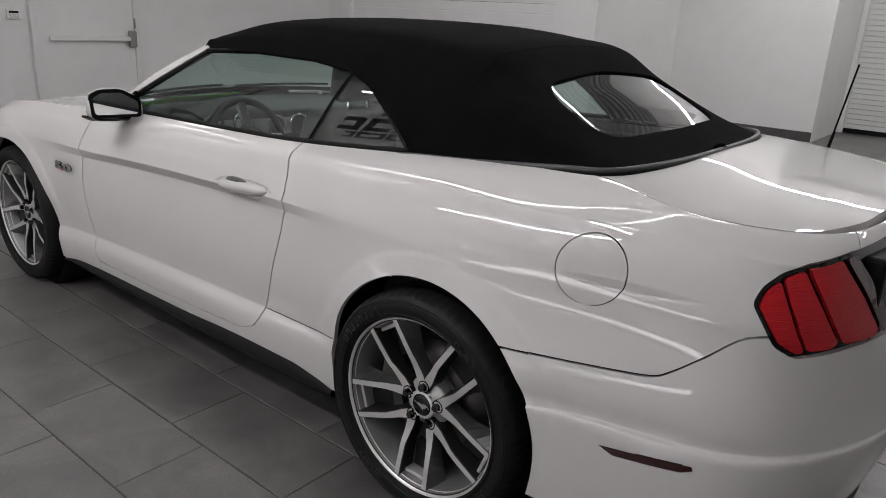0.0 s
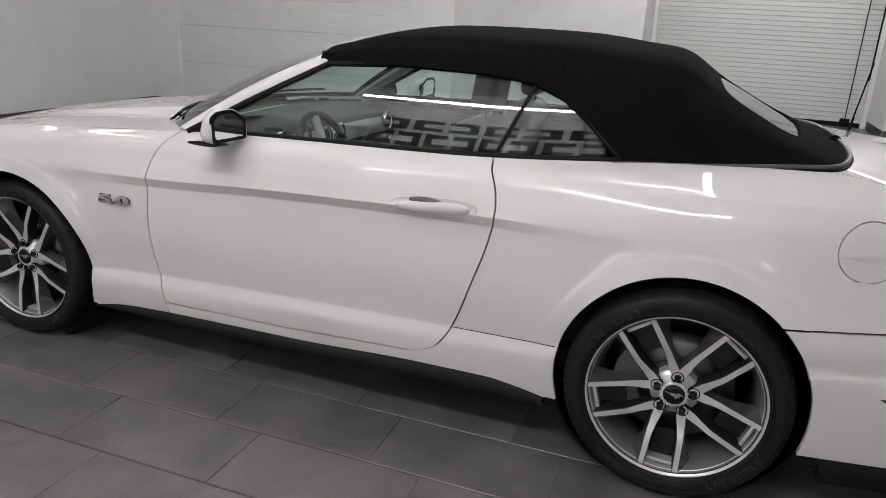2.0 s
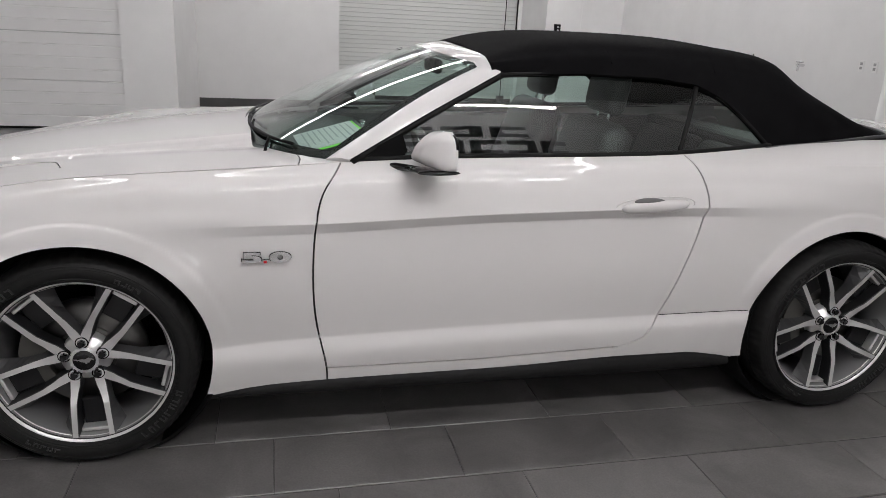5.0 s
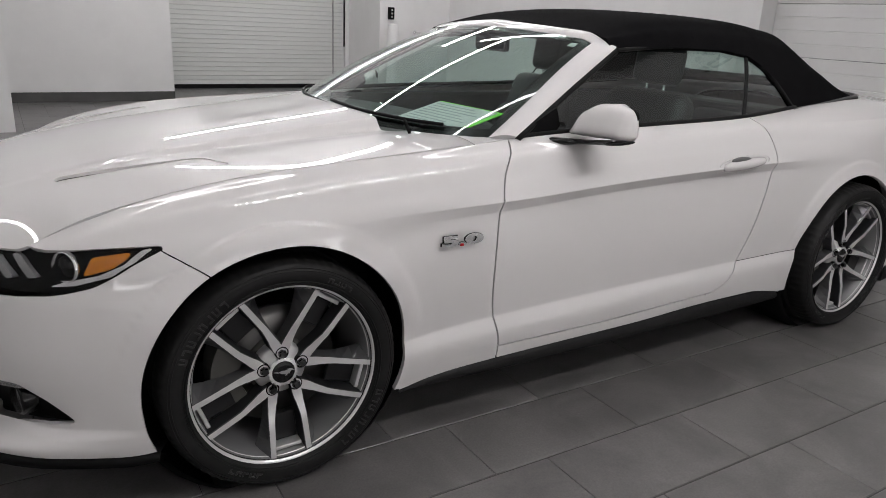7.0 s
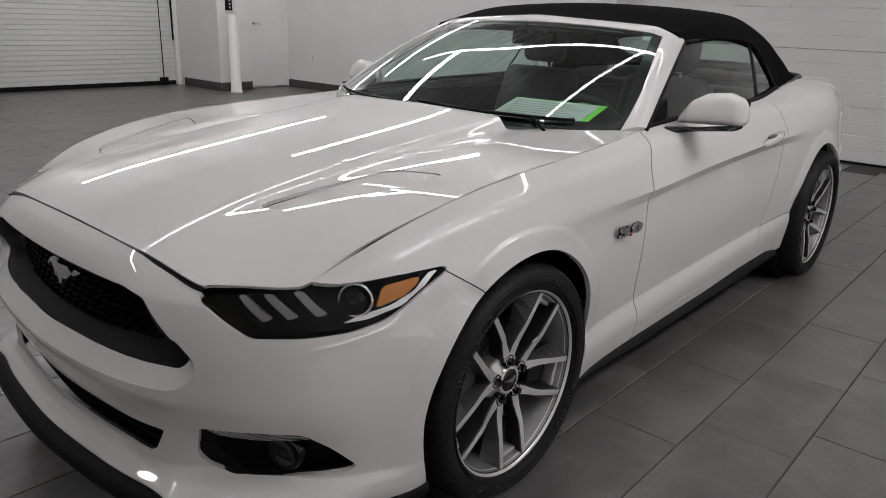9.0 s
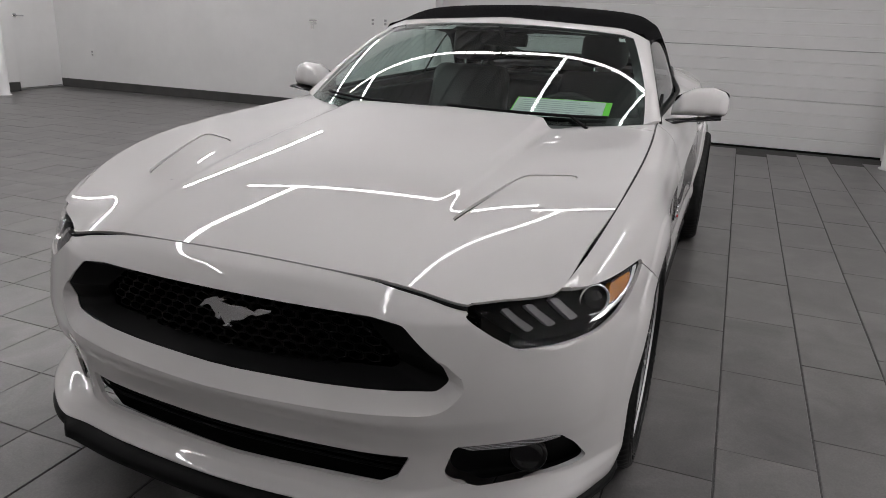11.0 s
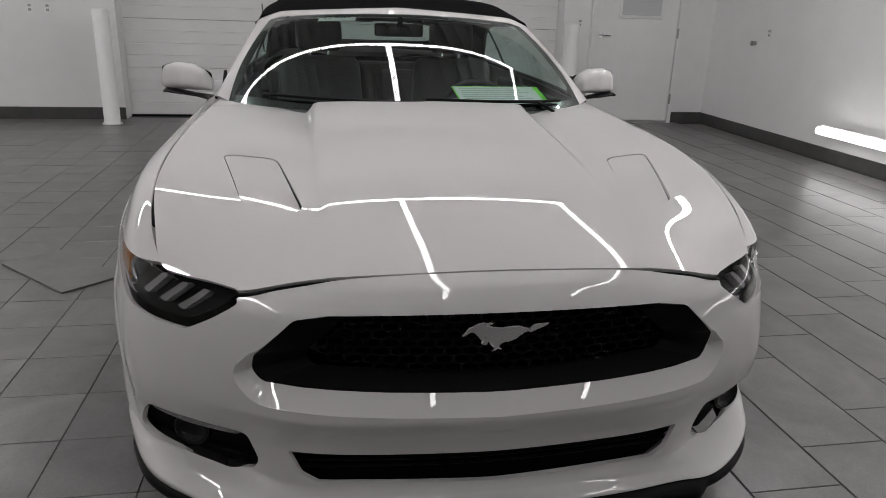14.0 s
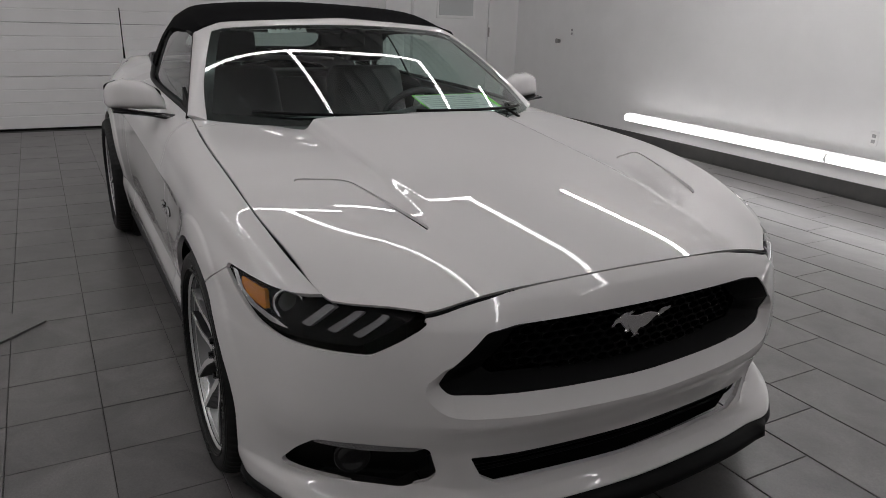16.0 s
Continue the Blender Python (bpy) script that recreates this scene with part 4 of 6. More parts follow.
sheet("hood", hood, np.linspace(0.66, 2.16, 150), np.linspace(-1, 1, 150), [hood_keep], PAINT, car, rim=0.009, out=(0, 0, 1))
for m in (-1, 1):
    def dished(u, v):
        p = hood(u, v)
        k = np.clip((p[..., 0] - 1.50) / 0.33, 0, 1)
        p[..., 2] -= 0.007 * k * k * (3 - 2 * k) * (1 - 0.25 * np.clip((p[..., 0] - 1.86) / 0.05, 0, 1))
        return p

    sheet("hood_vent", dished, np.linspace(1.22, 1.96, 90), np.linspace(0.45 * m, 0.9 * m, 60), [lambda P, u, v: -inside_poly(P[..., 0], np.abs(P[..., 1]), VENT) - 0.0012], PAINT, car, rim=0.012, offset=-0.003, out=(0, 0, 1))

for m in (False, True):
    sheet("cowl_corner", hood, np.linspace(0.48, 0.76, 40), np.linspace(0.7, 1, 40), [lambda P, u, v: np.minimum(COWL(P[..., 1]) - 0.005 - P[..., 0], P[..., 0] - FOOT(P[..., 1]))], PAINT, car, rim=0.02, out=(0, 0, 1), mirror=m)
# black tubes for the shade in the gaps along the hood's sides
for m in (-1, 1):
    xs = np.linspace(0.72, 1.82, 50)
    tube_along([(x, m * (float(HY(x)) - 0.003), float(HZ(x)) - 0.011 - 0.02 * max(0, (x - 1.8) / 0.1) ** 2) for x in xs], 0.007, BLACK, "hood_side_shade", car, 6)
# dark tube for the shade in the gap at the hood's front edge
lip = [(float(EDGE(abs(y))) + 0.0034, y, float(hood_z(EDGE(abs(y)), np.array(y))) - 0.0095) for y in np.linspace(-0.575, 0.575, 80)]
tube_along(lip, 0.0038, BLACK, "hood_gap_shade", car, 8)
# ---- nose ----
NY = [0, 0.3, 0.47, 0.58, 0.70, 0.80, 0.865, 0.905, 0.915]
NZ = [0.19, 0.235, 0.258, 0.285, 0.372, 0.43, 0.478, 0.54, 0.62, 0.70]
NX = [
    mono(NZ + [0.760, 0.784, 0.81], [2.245, 2.266, 2.230, 2.221, 2.228, 2.246, 2.265, 2.262, 2.242, 2.222, 2.185, 2.146, 2.10]),
    mono(NZ + [0.752, 0.7775, 0.81], [2.226, 2.248, 2.212, 2.203, 2.210, 2.228, 2.247, 2.244, 2.226, 2.207, 2.172, 2.139, 2.08]),
    mono(NZ + [0.733, 0.7522, 0.81], [2.198, 2.222, 2.190, 2.178, 2.178, 2.193, 2.212, 2.210, 2.198, 2.178, 2.152, 2.128, 2.03]),
    mono(NZ + [0.720, 0.741, 0.81], [2.180, 2.208, 2.168, 2.105, 2.126, 2.146, 2.158, 2.156, 2.146, 2.126, 2.112, 2.085, 2.00]),
    mono(NZ + [0.745, 0.80], [2.090, 2.122, 2.085, 2.025, 2.060, 2.080, 2.086, 2.080, 2.066, 2.044, 2.022, 1.97]),
    mono(NZ + [0.745, 0.80], [1.980, 2.005, 1.980, 1.938, 1.966, 1.988, 1.994, 1.986, 1.966, 1.930, 1.89, 1.84]),
    mono(NZ + [0.745, 0.80], [1.835, 1.865, 1.86, 1.825, 1.836, 1.852, 1.860, 1.852, 1.832, 1.786, 1.745, 1.70]),
    mono(NZ + [0.745, 0.80], [1.70, 1.72, 1.715, 1.70, 1.692, 1.688, 1.684, 1.68, 1.66, 1.615, 1.58, 1.55]),
    mono(NZ, [1.52] * 10),
]
# the flank's y over x and z, to which the bumper's sides run out
SX, SZ = np.linspace(1.4, 2.0, 40), np.linspace(0.15, 0.85, 80)
SY = np.array([np.interp(SZ, q[::-1, 2], q[::-1, 1]) for q in (side(np.full(160, x), np.linspace(0, 9, 160)) for x in SX)])


def flank_y(x, z):
    i, j = (x - SX[0]) / (SX[1] - SX[0]), (z - SZ[0]) / (SZ[1] - SZ[0])
    i, j = np.clip(i, 0, 38.999), np.clip(j, 0, 78.999)
    a, b = i.astype(int), j.astype(int)
    s, t = i - a, j - b
    return (SY[a, b] * (1 - t) + SY[a, b + 1] * t) * (1 - s) + (SY[a + 1, b] * (1 - t) + SY[a + 1, b + 1] * t) * s


GRILLE = rounded([(0.0, 0.714), (0.38, 0.712), (0.455, 0.700), (0.543, 0.614), (0.552, 0.566), (0.530, 0.542), (0.25, 0.530), (0.0, 0.524)], 0.012)
GRILLE = [(0.0, 0.714)] + [p for p in GRILLE if p[0] > 0.02] + [(0.0, 0.524)]
GRILLE = GRILLE + [(-y, z) for y, z in GRILLE[::-1] if y > 0.02]


def nose(w, z):
    w, z = np.broadcast_arrays(np.asarray(w, float), np.asarray(z, float))
    P = np.stack([np.stack([f(z), 0 * z + y, z], -1) for f, y in zip(NX, NY)], -2)
    P = np.concatenate([P[..., 1:2, :] * np.array([1, -1, 1.0]), P], -2)
    p = through_points(P, np.abs(w) + 1)
    k = np.clip((1.86 - p[..., 0]) / 0.2, 0, 1)
    k = k * k * (3 - 2 * k)
    p[..., 1] += k * (flank_y(p[..., 0], z) - p[..., 1])
    p[..., 1] *= np.where(w < 0, -1, 1)
    return p


WT = np.linspace(0, 8, 801)
YT = nose(WT, np.full(801, 0.55))[:, 1]


def nose_at(y, z):
    """The nose's point over a given y and z."""
    p = nose(np.interp(np.abs(y), YT, WT) * np.sign(y), z)
    p[..., 1] = y
    return p


# a sharp-edged ledge frames the sides and the foot of the grille opening
GR = np.array(GRILLE)
ALONG = np.roll(GR, -1, 0) - np.roll(GR, 1, 0)
NORMAL = np.stack([ALONG[:, 1], -ALONG[:, 0]], 1) / np.linalg.norm(ALONG, axis=1)[:, None]
NORMAL *= np.sign((NORMAL * (GR - np.array([0, 0.62]))).sum(1))[:, None]
FLARE = np.clip((0.628 - GR[:, 1]) / 0.06, 0, 1)
LEDGE = GR + NORMAL * (0.042 * FLARE)[:, None]


def around(table, u):
    n = len(table)
    return np.interp(u, range(n + 1), np.append(table, table[0]))


def ledge(u, v):
    """From the opening's edge (v 0) out to the crest (v 1)."""
    y = around(GR[:, 0], u) * (1 - v) + around(LEDGE[:, 0], u) * v
    z = around(GR[:, 1], u) * (1 - v) + around(LEDGE[:, 1], u) * v
    p = nose_at(y, z)
    p[..., 0] -= 0.036 * (1 - v) * around(FLARE, u)
    return p


def nose_side(p):
    r = np.hypot(p[..., 0] - XF, p[..., 2] - 0.352) - 0.385
    return r


LOWER = [(0.0, 0.368), (0.30, 0.370), (0.478, 0.372), (0.45, 0.315), (0.41, 0.292), (0.0, 0.284)]
LOWER = LOWER + [(-y, z) for y, z in LOWER[::-1] if y > 0.02]
FOG = rounded([(0.572, 0.404), (0.70, 0.420), (0.785, 0.420), (0.812, 0.372), (0.836, 0.302), (0.72, 0.284), (0.612, 0.278), (0.562, 0.294), (0.546, 0.324)], 0.016)
LAMP = rounded([(0.572, 0.722), (0.66, 0.735), (0.748, 0.747), (0.855, 0.761), (0.889, 0.760), (0.887, 0.735), (0.877, 0.700), (0.860, 0.669), (0.830, 0.652), (0.76, 0.645), (0.69, 0.643), (0.638, 0.676)], 0.012)


LIP = mono([0.0, 0.46, 0.58, 0.75, 0.9], [0.232, 0.234, 0.236, 0.222, 0.200])


def bumper_keep(P, u, v):
    x, a, z = P[..., 0], np.abs(P[..., 1]), P[..., 2]
    hood_gap = np.where((a < 0.60) & (z > 0.6), x - EDGE(np.minimum(a, 0.6)) - 0.0055, 1.0)
    seam = np.where(a < 0.6, 1.0, np.where(z < 0.775, x - SEAM_FRONT(z) - GAP, -1))
    return np.minimum.reduce([hood_gap, seam, nose_side(P), z - LIP(a), inside_poly(P[..., 1], z, LEDGE), inside_poly(P[..., 1], z, LOWER), inside_poly(a, z, FOG), inside_poly(a, z, LAMP) - 0.002,
                              np.where(a > 0.55, np.interp(a, [0.55, 0.58, 0.66, 0.748, 0.855, 0.88], [0.745, 0.723, 0.735, 0.747, 0.760, 0.759]) - z, 1.0)])


sheet("front_bumper", nose, np.linspace(-7.9, 7.9, 480), np.linspace(0.2, 0.80, 230), [bumper_keep], PAINT, car, rim=0.012, out=(1, 0, 0))


def inset(depth, shrink=0.0):
    def f(w, z):
        p = nose(w, z)
        p[..., 0] -= depth
        return p
    return f


sheet("grille_ledge", ledge, np.linspace(0, len(GRILLE), 260), np.linspace(0, 1, 8), [], PAINT, car, rim=0, out=(1, 0, 0))


# upper grille: dark funnel and honeycomb
def funnel(u, v):
    """From the opening's edge (v 0) back to the mesh (v 1)."""
    n = len(GRILLE)
    G = np.array(GRILLE)
    y, z = np.interp(u, range(n + 1), np.append(G[:, 0], G[0, 0])), np.interp(u, range(n + 1), np.append(G[:, 1], G[0, 1]))
    yy, zz = y * (1 - 0.22 * v), 0.628 + (z - 0.628) * (1 - 0.30 * v)
    p = nose_at(yy, z)
    p[..., 0] += -0.002 - 0.055 * v - 0.036 * around(FLARE, u)
    p[..., 1], p[..., 2] = yy, zz
    return p


sheet("grille_surround", funnel, np.linspace(0, len(GRILLE), 120), np.linspace(0, 1, 8), [], BLACK, car, rim=0)
grille = part("grille", block((2.06, -0.45, 0.54), (2.10, 0.45, 0.715)), GLOSSBLACK, car, "black honeycomb grille")
HEX = bmesh.new()
for i in range(6):
    a0, a1 = math.pi / 3 * i + math.pi / 6, math.pi / 3 * (i + 1) + math.pi / 6
    r0, r1 = 0.0165, 0.0135
    pts = [(r0, a0), (r0, a1), (r1, a1), (r1, a0)]
    f = [HEX.verts.new((0.0, 1.45 * r * math.cos(a), r * math.sin(a) * 0.8)) for r, a in pts]
    b = [HEX.verts.new((0.022, 1.45 * r * math.cos(a), r * math.sin(a) * 0.8)) for r, a in pts]
    HEX.faces.new(b)
    for j in range(4):
        HEX.faces.new((f[j], f[(j + 1) % 4], b[(j + 1) % 4], b[j]))
bmesh.ops.recalc_face_normals(HEX, faces=HEX.faces)
hexmesh = bpy.data.meshes.new("honeycomb_cell")
HEX.to_mesh(hexmesh)
HEX.free()
hexmesh.materials.append(BLACK)
for r in range(-3, 4):
    for c in range(-10, 11):
        y, z = c * 0.0405 + (0.02 if r % 2 else 0), 0.628 + r * 0.0205
        if abs(y) > 0.40 or abs(z - 0.628) > 0.05 + 0.012 * (abs(y) < 0.3):
            continue
        ob = new("honeycomb_cell", hexmesh)
        ob.parent = grille
        ob.location = (2.100 + 0.06 * (1 - (y / 0.45) ** 2), y, z)
sheet("lower_grille", inset(0.045), np.linspace(-3.2, 3.2, 90), np.linspace(0.26, 0.40, 20), [lambda P, u, v: 0.022 - inside_poly(P[..., 1], P[..., 2], LOWER)], BLACK, car, "black lower grille", rim=0, out=(1, 0, 0))
for z in (0.312, 0.330, 0.348):
    p = nose(np.linspace(-2.5, 2.5, 40), np.full(40, z))
    tube_along([(a - 0.038, b, c) for a, b, c in p], 0.004, BLACK, "grille_slat", car, 6)

# black front splitter
verts, faces = [], []
W = np.linspace(-7.0, 7.0, 121)
foot = LIP(np.abs(nose(W, np.full_like(W, 0.22))[:, 1]))
rim_ = nose(W, foot)
for p, z0 in zip(rim_, foot):
    out = Vector((p[0] - 1.2, p[1] * 0.9, 0)).normalized()
    chin = min(1, max(0, (0.56 - abs(p[1])) / 0.05))
    lip = 0.004 + 0.030 * chin
    for d, z in ((-0.05, z0 + 0.004), (-0.004, z0 - 0.003), (lip, z0 - 0.010), (lip + 0.004, z0 - 0.026 - 0.012 * chin), (lip - 0.010, z0 - 0.034 - 0.016 * chin), (-0.06, z0 - 0.036 - 0.016 * chin)):
        verts.append((p[0] + out.x * d, p[1] + out.y * d, z))
for i in range(len(W) - 1):
    for k in range(5):
        faces.append((i * 6 + k, i * 6 + k + 1, i * 6 + k + 7, i * 6 + k + 6)[::-1])
mesh_object("front_splitter", verts, faces, BLACK, car, "black plastic front splitter")
# black rear valance
W = np.linspace(-3.0, -1.80, 50)
for m in (1, -1):
    verts, faces = [], []
    low = side(W, np.full_like(W, 8.35))
    for p in low:
        for d, z in ((0.0, p[2] + 0.02), (0.006, p[2] - 0.02), (0.0, p[2] - 0.07), (-0.1, p[2] - 0.08)):
            verts.append((p[0] - (d if p[0] < -2.2 else 0), m * (p[1] + d * 0.8), z))
    for i in range(len(W) - 1):
        for k in range(3):
            q = (i * 4 + k, i * 4 + k + 1, i * 4 + k + 5, i * 4 + k + 4)
            faces.append(q if m > 0 else q[::-1])
    mesh_object("rear_valance", verts, faces, TRIM, car, "dark grey plastic rear valance")

# ---- head lamps and fog lamps ----
for m in (False, True):
    sg = -1 if m else 1
    ws, zs = np.linspace(2.6, 7.4, 110), np.linspace(0.61, 0.80, 60)

    def in_lamp(P, u, v):
        return -inside_poly(np.abs(P[..., 1]), P[..., 2], LAMP) - 0.001

    lamp = sheet("head_lamp", inset(0.05), ws, zs, [in_lamp], BLACK, car, "black head lamp with three light bars and an amber corner", mirror=m, out=(1, 0.6, 0), rim=0.02)
    sheet("lens", inset(0.004), ws, zs, [in_lamp], LENS, lamp, mirror=m, out=(1, 0.6, 0), rim=0.03)
    # three slanting light bars
    for i in range(3):
        y0 = 0.636 + i * 0.045
        bar = rounded([(y0, 0.725 + 0.006 * i), (y0 + 0.013, 0.727 + 0.006 * i), (y0 + 0.071 - 0.005 * i, 0.680 + 0.005 * i), (y0 + 0.058 - 0.005 * i, 0.673 + 0.006 * i)], 0.004)
        sheet("light_bar", inset(0.022), ws, np.linspace(0.62, 0.79, 70), [lambda P, u, v, bar=bar: -inside_poly(np.abs(P[..., 1]), P[..., 2], bar)], DRL, lamp, mirror=m, out=(1, 0.6, 0), rim=0.025)
    amber = rounded([(0.834, 0.738), (0.868, 0.751), (0.871, 0.735), (0.864, 0.712), (0.840, 0.694), (0.838, 0.715)], 0.006)
    sheet("amber_reflector", inset(0.018), ws, zs, [lambda P, u, v: -inside_poly(np.abs(P[..., 1]), P[..., 2], amber)], AMBER, lamp, "amber turn lamp", mirror=m, out=(1, 0.6, 0), rim=0.02)
    trim = rounded([(0.872, 0.756), (0.878, 0.757), (0.878, 0.728), (0.864, 0.692), (0.834, 0.671), (0.806, 0.668), (0.826, 0.682), (0.852, 0.696), (0.870, 0.722)], 0.005)
    sheet("chrome_trim", inset(0.026), ws, zs, [lambda P, u, v: -inside_poly(np.abs(P[..., 1]), P[..., 2], trim)], CHROME, lamp, mirror=m, out=(1, 0.6, 0), rim=0.02)
    c = nose(np.array([5.22]), np.array([0.712]))[0]
    ax = Vector((0.80, 0.60, 0.06)).normalized()
    q = ax.to_track_quat("Z", "Y").to_matrix().to_4x4()
    ring = lathe([(0.046, 0.0), (0.050, 0.012), (0.046, 0.02), (0.040, 0.012), (0.037, -0.01)], 36, CHROME, "projector_ring", lamp)
    eye = lathe([(0.037, -0.01), (0.033, 0.01), (0.022, 0.019), (0.0, 0.024)], 36, GLOSSBLACK, "projector_lens", lamp)
    for ob in (ring, eye):
        ob.matrix_local = Matrix.Translation((0, -0.4 * RIGHT_OUT if m else 0, 0)) @ Matrix.Diagonal((1, sg, 1, 1)) @ Matrix.Translation((c[0] - 0.027, c[1] - 0.014, c[2] + 0.001)) @ Matrix.Scale(0.82, 4) @ q @ pose(0, 0, 0, 90)
    # fog pocket
    fw, fz = np.linspace(2.2, 6.6, 80), np.linspace(0.24, 0.43, 60)
    pocket = sheet("fog_pocket", inset(0.055), fw, fz, [lambda P, u, v: -inside_poly(np.abs(P[..., 1]), P[..., 2], FOG) + 0.006], BLACK, car, "black fog lamp pocket", mirror=m, out=(1, 0.6, 0), rim=0)
    strip = rounded([(0.568, 0.400), (0.62, 0.410), (0.70, 0.416), (0.78, 0.415), (0.785, 0.400), (0.70, 0.390), (0.60, 0.383)], 0.006)
    sheet("turn_signal", inset(0.012), fw, fz, [lambda P, u, v: -inside_poly(np.abs(P[..., 1]), P[..., 2], strip)], RIBLENS, pocket, "clear ribbed turn signal lens", mirror=m, out=(1, 0.6, 0), rim=0.03)
    c = nose(np.array([4.1]), np.array([0.345]))[0]
    q = Vector((0.95, 0.3, 0)).to_track_quat("Z", "Y").to_matrix().to_4x4()
    fl = lathe([(0.046, -0.02), (0.046, 0.012), (0.040, 0.018), (0.034, 0.006), (0.0, 0.012)], 30, GLOSSBLACK, "fog_lamp", pocket)
    fl.matrix_local = Matrix.Diagonal((1, sg, 1, 1)) @ Matrix.Translation((c[0] - 0.04, c[1], c[2])) @ q @ pose(0, 0, 0, 90)

# emblem: a plain chrome running shape, no lettering
E = [(-0.1033, 0.0039), (-0.0954, 0.0013), (-0.0849, 0.0103), (-0.0743, 0.0116), (-0.0638, 0.0), (-0.0533, -0.0116), (-0.0599, -0.0155), (-0.048, -0.0206), (-0.0401, -0.0181), (-0.0428, -0.009), (-0.0322, -0.0232), (-0.0243, -0.0297), (-0.0362, -0.0348), (-0.0257, -0.0361), (-0.0164, -0.0297), (-0.0072, -0.0348), (-0.0059, -0.031), (-0.0164, -0.0258), (-0.0072, -0.0155), (0.0086, -0.0142), (0.0257, -0.0077), (0.0388, 0.0026), (0.0493, 0.009), (0.0612, 0.0064), (0.0757, 0.0129), (0.0888, 0.0181), (0.0993, 0.0219), (0.1033, 0.0284), (0.0914, 0.0271), (0.077, 0.0271), (0.0638, 0.0245), (0.0559, 0.0155), (0.0467, 0.0181), (0.0309, 0.0232), (0.0125, 0.0232), (-0.0086, 0.0206), (-0.0257, 0.0219), (-0.0401, 0.0258), (-0.0217, 0.0323), (-0.0349, 0.031), (-0.0309, 0.0361), (-0.048, 0.031), (-0.048, 0.0348), (-0.0638, 0.0323), (-0.077, 0.0258), (-0.0875, 0.0219), (-0.0928, 0.0142)]
slab(E, 0.010, CHROME, "emblem", car, Matrix.Translation((2.188, 0.017, 0.643)) @ pose(0, 0, 0, -6, 0, 90), "chrome emblem", 0.002)
for sg in (1, -1):
    part("badge_dot", block((0.798, min(sg * 0.910, sg * 0.919), 0.6675), (0.808, max(sg * 0.910, sg * 0.920), 0.6755), 0.001), RED, car, "small red badge dot")
    p = side(np.array([0.735]), np.array([5.0]))[0]
    bm = text_mesh("5.0", 0.074, 0.004, CHROME, "badge", car, Matrix.Translation((0.80, sg * 0.913 - (RIGHT_OUT if sg < 0 else 0), 0.684)) @ (pose(0, 0, 0, 90, 0, 180) if sg > 0 else pose(0, 0, 0, 90)) @ Matrix.Diagonal((1.62, 0.56, 1, 1)), "chrome number badge", 0.004)
    text_mesh("5.0", 0.074, 0.002, GLOSSBLACK, "badge_edge", car, Matrix.Translation((0.80, sg * 0.910 - (RIGHT_OUT if sg < 0 else 0), 0.684)) @ (pose(0, 0, 0, 90, 0, 180) if sg > 0 else pose(0, 0, 0, 90)) @ Matrix.Diagonal((1.62, 0.56, 1, 1)), "black badge outline", 0.0052)

# ---- windscreen, pillars ----
def screen(s, r):
    """s from -1 (right) to 1 (left), r from the cowl (0) to the header (1)."""
    s, r = np.broadcast_arrays(np.asarray(s, float), np.asarray(r, float))
    a = np.abs(s)
    lx, ly, lz = 0.905 - 0.375 * a**2.9, 0.797 * s, 0.962 + 0.004 * (1 - a)
    tx, ty, tz = 0.130 - 0.115 * a**3.0, 0.598 * s, 1.316 - 0.036 * a**2.2
    b = 0.028 * 4 * r * (1 - r)
    return np.stack([lx + (tx - lx) * r + b * 0.4, ly + (ty - ly) * r + np.sign(s) * 0.006 * 4 * r * (1 - r), lz + (tz - lz) * r + b * 0.85], -1)


sheet("windscreen", screen, np.linspace(-0.965, 0.965, 50), np.linspace(0, 0.965, 30), [], SCREEN_GLASS, car, "tinted glass windscreen", rim=0, out=(1, 0, 1))
# black ceramic band round the glass
for us, vs in ((np.linspace(-0.965, -0.91, 6), np.linspace(0, 0.965, 30)), (np.linspace(0.91, 0.965, 6), np.linspace(0, 0.965, 30)), (np.linspace(-0.91, 0.91, 50), np.linspace(0.925, 0.965, 5)), (np.linspace(-0.91, 0.91, 50), np.linspace(0, 0.06, 5))):
    sheet("glass_band", screen, us, vs, [], GLOSSBLACK, car, "black ceramic glass border", rim=0, offset=-0.003, out=(1, 0, 1))


